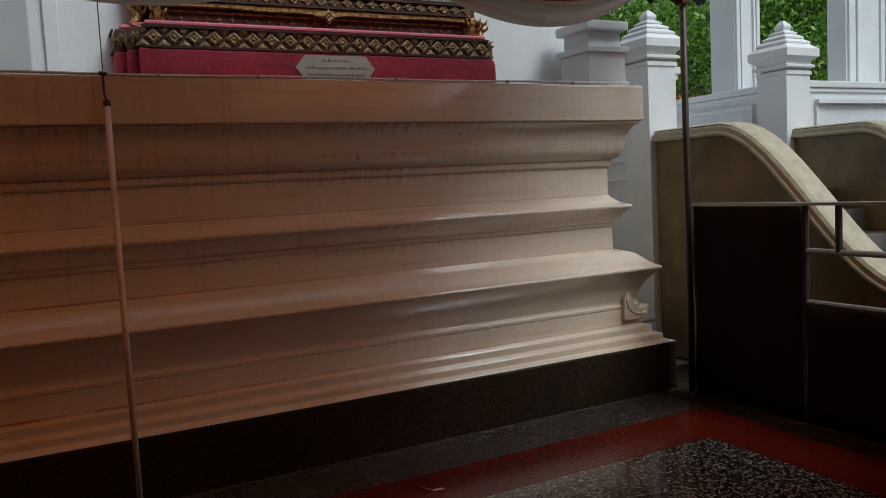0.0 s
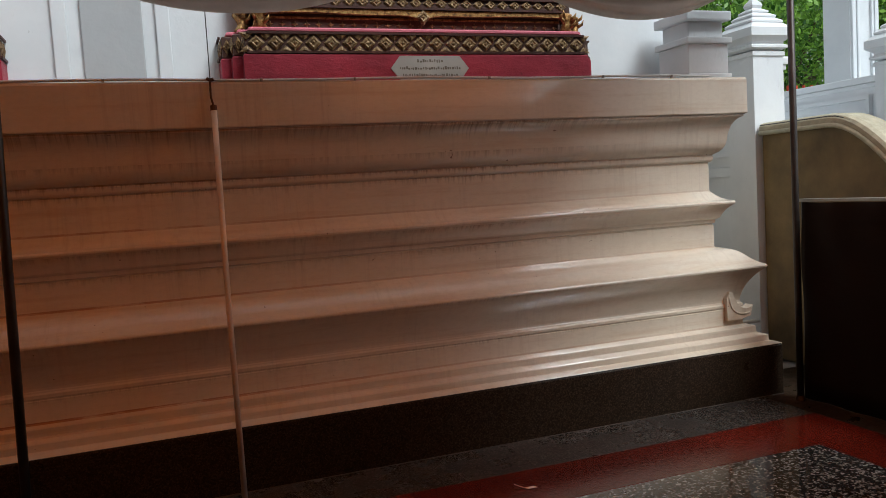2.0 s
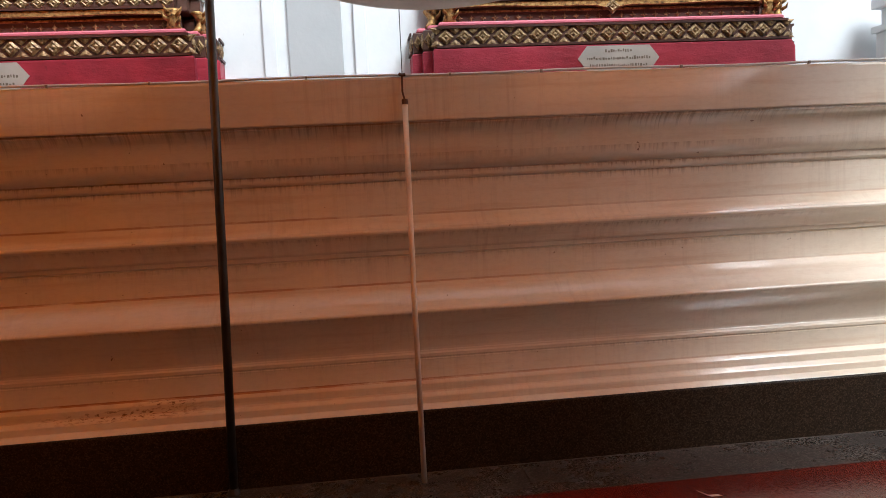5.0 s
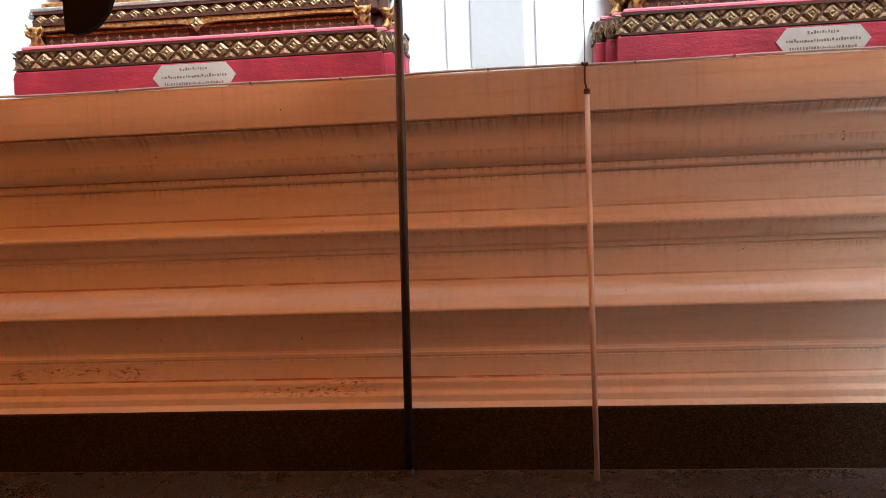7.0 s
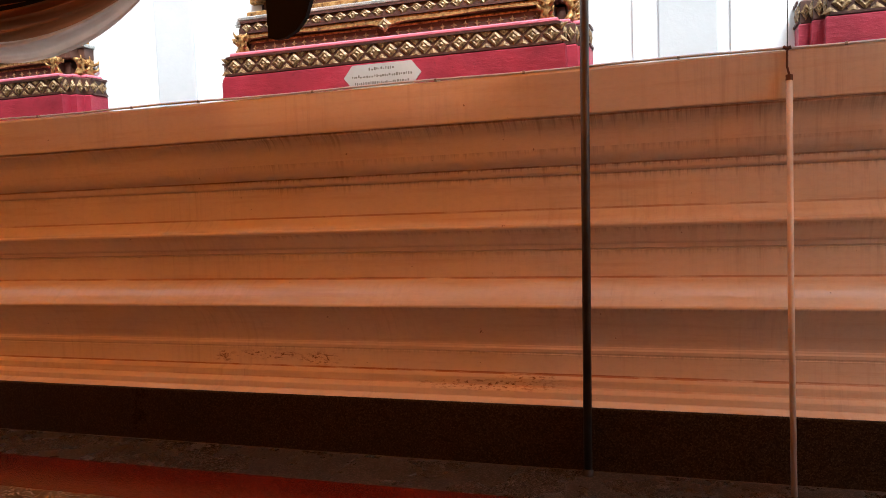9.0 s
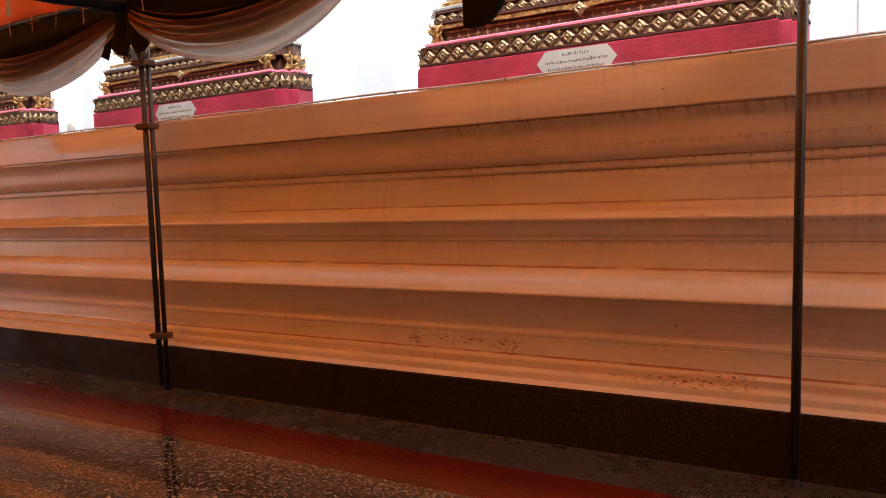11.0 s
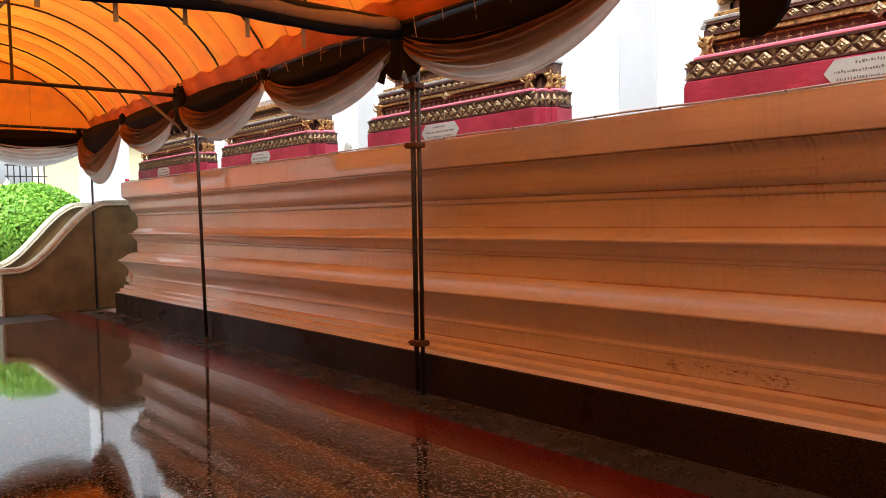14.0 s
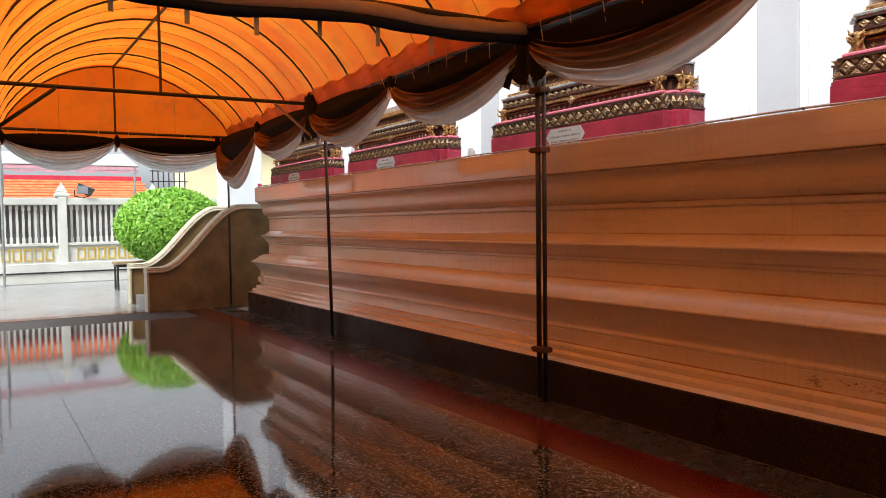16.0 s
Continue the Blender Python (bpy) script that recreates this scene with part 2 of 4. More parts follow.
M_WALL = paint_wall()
M_BASE = terrazzo("dark_granite", (0.019, 0.0115, 0.0068), (0.042, 0.027, 0.0165), (0.074, 0.05, 0.032), 0.42, 140)
M_FLOOR = terrazzo("polished_terrazzo", (0.008, 0.007, 0.007), (0.055, 0.047, 0.043), (0.36, 0.33, 0.3), 0.035, 84, 0.55)
M_STRIP = terrazzo("grey_granite_strip", (0.028, 0.023, 0.02), (0.075, 0.063, 0.055), (0.15, 0.13, 0.115), 0.25, 130)
M_RED = plain("red_floor_paint", (0.11, 0.011, 0.006), 0.16, 0, 0.3, 8)
M_GROUT = plain("worn_grout", (0.1, 0.085, 0.07), 0.8)
M_JOINT = plain("floor_joint", (0.05, 0.045, 0.04), 0.8)
M_WHITE = limewash()
M_GREYWASH = plain("grey_limewash", (0.44, 0.45, 0.46), 0.8, 0, 0.1, 5, 0.003)
M_FLAKE = plain("bare_plaster", (0.36, 0.34, 0.31), 0.9, 0, 0.3, 40)
M_PAVE = plain("pale_pavement", (0.26, 0.26, 0.25), 0.22, 0, 0.2, 5)
M_GROUND = plain("grey_concrete", (0.34, 0.33, 0.31), 0.6, 0, 0.2, 3)
M_STONE = plain("olive_stone", (0.2, 0.135, 0.05), 0.4, 0, 0.5, 11)
M_CAP = plain("cream_washed_gravel", (0.46, 0.41, 0.29), 0.6, 0, 0.25, 60, 0.004)
M_BLACKLINE = plain("black_inlay", (0.03, 0.028, 0.025), 0.5)
M_PINK = brushed_crimson()
M_PINKEDGE = plain("pink_ledge_paint", (0.62, 0.15, 0.2), 0.6, 0, 0.2, 14)
M_MAROON = plain("dark_maroon_lacquer", (0.085, 0.035, 0.022), 0.5, 0, 0.4, 40)
M_GOLD = gold_leaf()
M_LATTICE = plain("lattice_lacquer", (0.07, 0.022, 0.014), 0.5, 0.1, 0.4, 50)
M_GILT = dull_gilt()
M_SILVER = plain("mirror_mosaic", (0.5, 0.5, 0.47), 0.3, 0.6, 0.4, 60)
M_STEP = plain("grey_stair_stone", (0.2, 0.19, 0.18), 0.55, 0, 0.3, 10)
M_MARBLE = plain("grey_marble", (0.43, 0.43, 0.4), 0.5, 0, 0.2, 12)
M_INK = plain("worn_ink", (0.16, 0.14, 0.11), 0.8)
M_TARP = tarp("orange_tarpaulin", (0.88, 0.15, 0.006), (0.95, 0.24, 0.01), (0.98, 0.35, 0.022), 0.37)
M_TARP_GABLE = tarp("gable_tarpaulin", (0.88, 0.14, 0.004), (0.94, 0.19, 0.006), (0.95, 0.2, 0.008), 0.7)
M_TARP_OLD = tarp("grimy_tarpaulin", (0.8, 0.16, 0.007), (0.88, 0.24, 0.01), (0.9, 0.28, 0.012), 0.36)
M_TARP_EDGE = tarp("creased_tarpaulin_edge", (0.62, 0.24, 0.05), (0.85, 0.42, 0.12), (0.5, 0.18, 0.04), 0.62)
M_SEAM = plain("brown_seam", (0.22, 0.06, 0.01), 0.8)
M_SHEER = cloth("sheer_white_satin", (0.84, 0.83, 0.82), 0.6)
M_WCLOTH = cloth("off_white_satin", (0.64, 0.57, 0.5), 0.34)
# The swags' satin again, with orange tent light put into its colour.
M_LITSATIN = cloth("orange_lit_satin", (0.34, 0.15, 0.065), 0.3)
M_BCLOTH = cloth("black_cloth", (0.008, 0.007, 0.008), 0.0)
M_BLUE = cloth("navy_cloth", (0.01, 0.018, 0.055), 0.0)
M_STEEL = plain("dull_dark_steel", (0.07, 0.06, 0.055), 0.45, 0.6, 0.4, 25)
M_GALV = plain("galvanised_steel", (0.42, 0.42, 0.41), 0.4, 0.85, 0.3, 25)
M_PALESTEEL = plain("cream_painted_steel", (0.55, 0.5, 0.43), 0.5, 0.2, 0.3, 25)
M_STICK = plain("cream_plastic_pipe", (0.72, 0.60, 0.47), 0.5, 0, 0.25, 18)
M_PALEPIPE = plain("white_painted_conduit", (0.6, 0.6, 0.58), 0.5, 0, 0.2, 14)
M_WIRE = plain("white_cable", (0.72, 0.72, 0.70), 0.5)
M_CLIP = plain("dull_clip", (0.3, 0.27, 0.23), 0.6, 0.2)
M_RUST = plain("rusty_iron", (0.14, 0.06, 0.03), 0.8, 0.3, 0.4, 40)
M_ROOF = roof_tile_mat()
M_REDBAND = plain("red_fascia_paint", (0.5, 0.03, 0.06), 0.6)
M_CREAM = plain("cream_fence_paint", (0.56, 0.54, 0.48), 0.7, 0, 0.15, 6)
M_YELLOW = plain("yellow_gilt_paint", (0.55, 0.38, 0.05), 0.6)
M_BUSH = leaf_mat("topiary_leaves", (0.13, 0.32, 0.025), (0.38, 0.62, 0.08))
M_TREE = leaf_mat("tree_leaves", (0.025, 0.1, 0.01), (0.3, 0.52, 0.07), 0.35)
M_BARK = plain("brown_bark", (0.12, 0.085, 0.06), 0.9, 0, 0.4, 20, 0.01)
M_WOOD = plain("weathered_wood", (0.3, 0.2, 0.11), 0.6, 0, 0.3, 14)
M_BLACK = plain("black_metal", (0.02, 0.02, 0.021), 0.45, 0.3)
M_GLASS = plain("lamp_glass", (0.3, 0.32, 0.34), 0.08, 0.3)
M_YWALL = plain("pale_yellow_wall", (0.7, 0.6, 0.36), 0.8, 0, 0.1, 4)
M_REDFLOWER = plain("red_candles", (0.6, 0.06, 0.02), 0.6)
M_SCREEN = cloth("dark_red_screen_cloth", (0.045, 0.012, 0.009), 0.0)
M_CANOPY = cloth("white_awning", (0.7, 0.68, 0.62), 0.4)
M_PINKCLOTH = cloth("pink_valance", (0.8, 0.42, 0.48), 0.3)


# ---- mesh helpers ----
def mesh_of(name, bm, material, smooth=False):
    bmesh.ops.recalc_face_normals(bm, faces=bm.faces)
    me = bpy.data.meshes.new(name)
    for f in bm.faces:
        f.smooth = smooth
    bm.to_mesh(me)
    bm.free()
    me.materials.append(material)
    return me


def part(name, bm, material, parent=None, label="", smooth=False):
    """Links a bmesh as one mesh object, under a thing where one is given."""
    ob = new(name, mesh_of(name, bm, material, smooth))
    if parent:
        ob.parent = parent
    if label:
        ob["label"] = label
    return ob


def thing(name, label, category, group="", kind="", at=(0, 0, 0)):
    ob = new(name)
    ob.location = at
    return tagged(ob, label, category, group, kind)


def share(name, me, parent, m):
    ob = new(name, me)
    ob.parent = parent
    ob.matrix_basis = m
    return ob


def add_box(bm, x0, x1, y0, y1, z0, z1, bev=0.0):
    m = Matrix.LocRotScale(((x0 + x1) / 2, (y0 + y1) / 2, (z0 + z1) / 2), None, (abs(x1 - x0), abs(y1 - y0), abs(z1 - z0)))
    r = bmesh.ops.create_cube(bm, size=1, matrix=m)
    if bev:
        es = {e for v in r["verts"] for e in v.link_edges}
        bmesh.ops.bevel(bm, geom=list(es), offset=bev, segments=2, affect="EDGES", profile=0.6)
    return bm


def box(x0, x1, y0, y1, z0, z1, bev=0.0):
    return add_box(bmesh.new(), x0, x1, y0, y1, z0, z1, bev)


def add_tube(bm, pts, r, sides=8, caps=True):
    """A pipe through the points; r one radius or one for each point."""
    pts = [Vector(p) for p in pts]
    rings = []
    for i, p in enumerate(pts):
        d = (pts[min(i + 1, len(pts) - 1)] - pts[max(i - 1, 0)]).normalized()
        up = Vector((0, 0, 1)) if abs(d.z) < 0.9 else Vector((0, 1, 0))
        a = d.cross(up).normalized()
        b = d.cross(a)
        rr = r[i] if isinstance(r, (list, tuple)) else r
        rings.append([bm.verts.new(p + (a * math.cos(t) + b * math.sin(t)) * rr) for t in (2 * math.pi * k / sides for k in range(sides))])
    for r0, r1 in zip(rings, rings[1:]):
        for k in range(sides):
            bm.faces.new((r0[k], r0[(k + 1) % sides], r1[(k + 1) % sides], r1[k]))
    if caps:
        bm.faces.new(rings[0][::-1])
        bm.faces.new(rings[-1])
    return bm


def tube(pts, r, sides=8):
    return add_tube(bmesh.new(), pts, r, sides)


def add_lathe(bm, prof, at=(0, 0, 0), sides=16, square=False):
    """Turns (radius, height) pairs round a vertical axis; square makes four-sided tiers."""
    n = 4 if square else sides
    off = math.pi / 4 if square else 0
    k = math.sqrt(2) if square else 1
    rings = [[bm.verts.new((at[0] + r * k * math.cos(off + 2 * math.pi * i / n), at[1] + r * k * math.sin(off + 2 * math.pi * i / n), at[2] + z)) for i in range(n)] for r, z in prof]
    for a, b in zip(rings, rings[1:]):
        for i in range(n):
            bm.faces.new((a[i], a[(i + 1) % n], b[(i + 1) % n], b[i]))
    bm.faces.new(rings[0][::-1])
    bm.faces.new(rings[-1])
    return bm


def sheet(grid):
    """A surface through rows of points."""
    bm = bmesh.new()
    vs = [[bm.verts.new(p) for p in row] for row in grid]
    for a, b in zip(vs, vs[1:]):
        for i in range(len(a) - 1):
            bm.faces.new((a[i], a[i + 1], b[i + 1], b[i]))
    return bm


def prism(outline, lo, hi, axis="x"):
    """A flat outline given thickness along an axis."""
    bm = bmesh.new()

    def at(p, d):
        return (d, p[0], p[1]) if axis == "x" else (p[0], d, p[1]) if axis == "y" else (p[0], p[1], d)
    a = [bm.verts.new(at(p, lo)) for p in outline]
    b = [bm.verts.new(at(p, hi)) for p in outline]
    n = len(outline)
    bm.faces.new(a)
    bm.faces.new(b[::-1])
    for i in range(n):
        bm.faces.new((a[i], a[(i + 1) % n], b[(i + 1) % n], b[i]))
    return bm


def thicken(ob, t):
    s = ob.modifiers.new("thickness", "SOLIDIFY")
    s.thickness = t
    return ob

# ---- large structure ----
XL, XR, YB = -12.3, 3.692, 3.83      # ends and front of the terrace wall
ZT = 1.985                           # top of the terrace
YBACK = 4.5                          # white building behind the pedestals


def arc_pts(a, b, bulge, n=8):
    """Points from a to b that bow sideways by bulge."""
    dx, dz = b[0] - a[0], b[1] - a[1]
    ln = math.hypot(dx, dz)
    nx, nz = -dz / ln, dx / ln
    return [(a[0] + dx * t + nx * bulge * 4 * t * (1 - t), a[1] + dz * t + nz * bulge * 4 * t * (1 - t)) for t in (i / n for i in range(n + 1))]


def run_profile(prof):
    """Carries a wall profile (depth, height) along the front and round both corners."""
    rows = []
    xs = [XL + (XR - XL) * i / 40 for i in range(41)]
    for p, z in prof:
        row = [(XL + p, 5.6, z), (XL + p, YB + p, z)]
        row += [(x, YB + p + 0.0025 * math.sin(x * 1.7 + z * 9), z + 0.002 * math.sin(x * 0.9 + z * 4)) for x in xs[1:-1]]
        row += [(XR - p, YB + p, z), (XR - p, 5.6, z)]
        rows.append(row)
    return sheet(rows)


wall = thing("wall_front", "cream-painted moulded terrace wall with streaked weathered paint", "wall", kind="structure")
SEGMENTS = [
    ("plinth", M_BASE, [(0, -0.02), (0, 0.306), (0.006, 0.314), (0.07, 0.316)]),
    ("footing_steps", M_WALL, [(0.012, 0.3172), (0.0, 0.3185), (0.003, 0.322), (0.05, 0.332), (0.054, 0.336), (0.056, 0.367), (0.06, 0.372), (0.1, 0.384), (0.104, 0.388), (0.106, 0.422), (0.11, 0.427), (0.152, 0.436), (0.155, 0.437)]),
    ("lower_panel", M_WALL, [(0.155, 0.436), (0.16, 0.45), (0.16, 0.54), (0.163, 0.543), (0.163, 0.548), (0.157, 0.553), (0.157, 0.568), (0.166, 0.576), (0.168, 0.583), (0.170, 0.586), (0.170, 0.598)]),
    ("lotus_moulding", M_WALL, arc_pts((0.17, 0.598), (0.06, 0.79), -0.02, 14) + [(0.052, 0.797), (0.050, 0.806), (0.054, 0.814)] + [(0.062, 0.817), (0.078, 0.824), (0.1, 0.838), (0.122, 0.856), (0.143, 0.876), (0.162, 0.893), (0.18, 0.904), (0.2, 0.9115), (0.225, 0.9185), (0.247, 0.9245), (0.268, 0.930)]),
    ("middle_panel", M_WALL, [(0.268, 0.928), (0.27, 0.94), (0.27, 1.07), (0.277, 1.074), (0.277, 1.078), (0.265, 1.084), (0.262, 1.096), (0.262, 1.104), (0.25, 1.110), (0.24, 1.118)]),
    ("drip_moulding", M_WALL, arc_pts((0.24, 1.118), (0.185, 1.193), -0.008, 5) + [(0.176, 1.2), (0.174, 1.21), (0.178, 1.219)] + [(0.19, 1.222), (0.205, 1.226), (0.219, 1.2315), (0.233, 1.239), (0.246, 1.249), (0.258, 1.26), (0.27, 1.272), (0.281, 1.284)]),
    ("upper_panel", M_WALL, [(0.281, 1.284), (0.283, 1.3), (0.283, 1.458), (0.285, 1.461), (0.284, 1.466), (0.270, 1.473), (0.264, 1.482), (0.262, 1.505), (0.266, 1.509), (0.266, 1.514), (0.258, 1.517)]),
    ("cavetto", M_WALL, [(0.258, 1.517), (0.236, 1.531), (0.222, 1.545), (0.212, 1.562), (0.206, 1.58), (0.202, 1.6), (0.198, 1.63), (0.192, 1.66), (0.182, 1.69), (0.168, 1.713), (0.15, 1.731), (0.13, 1.74), (0.13, 1.752), (0.118, 1.754)]),
    ("coping", M_WALL, [(0.118, 1.754), (0.113, 1.76), (0.113, 1.962), (0.118, 1.974), (0.13, 1.979), (0.34, 1.981)]),
]
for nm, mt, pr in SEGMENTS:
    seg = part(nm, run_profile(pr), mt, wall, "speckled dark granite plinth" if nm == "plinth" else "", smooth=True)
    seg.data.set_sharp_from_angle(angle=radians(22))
# curled foot that ends the ridge of the lotus moulding at each corner


def scroll_outline():
    """A crescent foot, seen from the front; its tip points away from the terrace."""
    return [(-0.2, 0.137), (-0.2, 0.0), (-0.1, -0.004), (-0.02, 0.013), (0.0, 0.08), (-0.024, 0.066), (-0.048, 0.061),
            (-0.072, 0.064), (-0.095, 0.076), (-0.116, 0.095), (-0.133, 0.118), (-0.147, 0.146), (-0.158, 0.175), (-0.178, 0.178)]


BEAD = [(-0.185, 0.15), (-0.18, 0.11), (-0.165, 0.075), (-0.14, 0.05), (-0.11, 0.035), (-0.07, 0.03), (-0.03, 0.036)]
for cx, sgn in ((XR - 0.1, 1), (XL + 0.1, -1)):
    curl = [(cx + sgn * u, 0.475 + v) for u, v in scroll_outline()]
    part("corner_curl", prism(curl, YB + 0.132, YB + 0.2, "y"), M_WALL, wall)
    groove = [(cx + sgn * u, YB + 0.131, 0.475 + v) for u, v in BEAD]
    part("curl_bead", tube(groove, 0.006, 6), M_WALL, wall, smooth=True)

bm = box(XL + 0.34, XR - 0.34, YB + 0.34, 9.5, 1.5, ZT - 0.004)
tagged(part("terrace_floor", bm, M_GROUND), "plain cement terrace floor behind the coping", "floor", kind="structure")

# white building behind the row of pedestals, with flat pilasters
b = tagged(part("wall_building", box(-12.6, 3.58, YBACK, YBACK + 0.3, ZT - 0.004, 6.2), M_WHITE), "whitewashed building wall with thin flat pilasters", "wall", kind="structure")
pil = mesh_of("pilaster", box(-0.15, 0.15, -0.016, 0, 0, 4.2, 0.008), M_GREYWASH)
rib = mesh_of("pilaster_rib", box(-0.035, 0.035, -0.02, 0, 0, 4.2, 0.006), M_WHITE)
for x in (-0.03, -3.27, -6.47, -9.56):
    share("pilaster", pil, b, pose(x, YBACK - 0.001, ZT))
    share("pilaster_rib", rib, b, pose(x + 0.25, YBACK - 0.001, ZT))
    share("pilaster_rib", rib, b, pose(x - 0.25, YBACK - 0.001, ZT))

# places where the limewash has flaked off
rp = random.Random(8)
for px, pz, pw, ph in ((-6.78, 2.0, 0.09, 0.16), (-6.6, 1.99, 0.05, 0.07), (-3.35, 2.0, 0.12, 0.035), (-0.2, 2.02, 0.03, 0.04), (0.1, 2.03, 0.035, 0.03), (-9.75, 2.0, 0.06, 0.12)):
    edge = [(px + pw * math.cos(a) * rp.uniform(0.6, 1.1), pz + ph / 2 + ph / 2 * math.sin(a) * rp.uniform(0.6, 1.2)) for a in (2 * math.pi * k / 14 for k in range(14))]
    part("flaked_patch", prism(edge, YBACK - 0.036, YBACK - 0.002, "y"), M_FLAKE, b, "grey flaked plaster")

# ground and floors
gb = bmesh.new()
add_box(gb, -600, 600, -600, 600, -0.5, -0.02)
tagged(part("ground", gb, M_GROUND), "grey concrete ground running out to the horizon", "ground", kind="structure")
tagged(part("pavement", box(-22.3, -13.66, -16, 9.0, -0.019, -0.002), M_PAVE), "pale wet courtyard pavement outside the tent", "pavement", kind="structure")
bed = tagged(part("floor", box(-13.3, 3.15, -6.0, 3.03, -0.019, -0.006), M_JOINT), "dark polished terrazzo floor in large slabs", "floor", kind="structure")
red = bmesh.new()
add_box(red, -13.3, 3.15, 3.033, 3.43, -0.019, 0.0)
add_box(red, 3.153, 3.53, -6.0, 3.43, -0.019, 0.0)
add_box(red, -13.66, -13.303, -6.0, 3.43, -0.019, 0.0)
tagged(part("floor_border", red, M_RED), "dark red painted border band round the floor", "floor", kind="structure")
strip = tagged(part("floor_strip", box(-13.66, 3.53, 3.432, 3.84, -0.019, -0.006), M_JOINT), "grey granite strip along the foot of the wall", "floor", kind="structure")
tagged(part("trim", box(-12.28, 3.69, 3.825, 3.8295, -0.004, 0.003), M_GROUT), "thin pale grout line along the plinth's foot", "trim", kind="structure")
tagged(part("floor_outer", box(3.533, 12.0, -6.0, 4.3, -0.019, -0.001), M_BASE), "dark granite paving beside the stair", "floor", kind="structure")
# plain unseen walls closing the place behind the camera; dark screens added against daylight
tagged(part("wall_rear", box(-11.0, 3.9, -0.6, -0.55, -0.02, 2.84), M_SCREEN), "unseen dark red screen added to block daylight from the rear", "wall", kind="structure")
tagged(part("wall_side", box(3.903, 3.95, -0.6, 1.5, -0.02, 2.84), M_SCREEN), "unseen dark red screen added to block daylight at the rear corner", "wall", kind="structure")
tagged(part("wall_yard", box(-34, 16, -9.3, -9.0, -0.02, 3.2), M_CREAM), "plain cream wall closing the yard", "wall", kind="structure")

# ---- stairs at both ends ----


def cheek_outline(inset=0.0, y_end=2.5, y_back=4.66):
    pts = [(y_end + inset, 0.0), (y_end + inset, 0.66 - inset)]
    for i in range(21):
        u = i / 20
        pts.append((2.68 + 1.36 * u, 0.66 + 1.02 * u * u * (3 - 2 * u) - inset))
    pts += [(y_back, 1.68 - inset), (y_back, 0.0)]
    return pts


def cap_line():
    """Middle line of the top of a stair wall."""
    line = [(2.46, 0.66)]
    for i in range(25):
        u = i / 24
        line.append((2.68 + 1.36 * u, 0.66 + 1.02 * u * u * (3 - 2 * u)))
    return line + [(4.66, 1.68)]


def cap(x0, x1):
    """A rounded coping that rides on the curve, wider than the stair wall."""
    ln = cap_line()
    sec = [(x0 - 0.03, 0.0), (x0 - 0.03, 0.035), (x0 - 0.015, 0.055), (x0 + 0.02, 0.065), (x1 - 0.02, 0.065), (x1 + 0.015, 0.055), (x1 + 0.03, 0.035), (x1 + 0.03, 0.0)]
    rows = []
    for i, (y, z) in enumerate(ln):
        y2, z2 = ln[min(i + 1, len(ln) - 1)]
        y1, z1 = ln[max(i - 1, 0)]
        d = math.hypot(y2 - y1, z2 - z1)
        ny, nz = -(z2 - z1) / d, (y2 - y1) / d
        rows.append([(sx, y + ny * h, z + nz * h) for sx, h in sec])
    bm = sheet(rows)
    for f in (rows[0], rows[-1]):
        bm.faces.new([bm.verts.new(p) for p in f])
    return bm


def bead(x, h, r):
    return tube([(x, y, z + h) for y, z in cap_line()], r, 8)


def stair(x_in, sgn, label):
    """A flight between two curved stair walls; x_in is the face towards the terrace, sgn the way outwards."""
    st = thing("staircase", label, "staircase", "stairs at the terrace ends")
    w = 0.2
    for k, xa in enumerate((x_in, x_in + sgn * 1.55)):
        a, c = sorted((xa, xa + sgn * w))
        ck = part("cheek_wall", prism(cheek_outline(), a, c), M_STONE, st, "olive stone stair wall with a swept curved top")
        part("cap", cap(a, c), M_CAP, ck, "cream washed-gravel coping", smooth=False)
        part("end_face", box(a - 0.028, c + 0.028, 2.462, 2.4985, 0.0, 0.68, 0.008), M_CAP, ck, "cream washed-gravel end face")
        for xe in (a - 0.03, c + 0.03):
            part("bead", bead(xe, -0.012, 0.016), M_CAP, ck, smooth=True)
            part("inlay_line", bead(xe + (0.012 if xe < (a + c) / 2 else -0.012), 0.045, 0.006), M_BLACKLINE, ck)
    a, c = sorted((x_in + sgn * w, x_in + sgn * 1.55))
    for i in range(7):
        y0 = 2.56 + i * 0.29
        part("step", box(a + 0.001, c - 0.001, y0, 4.66, 0.175 * i, 0.175 * (i + 1), 0.006), M_STEP, st)
    return st


stair(4.35, 1, "stone staircase with curved olive side walls and cream caps")
stair(-13.2, -1, "shaded stone staircase with curved side walls and cream caps")


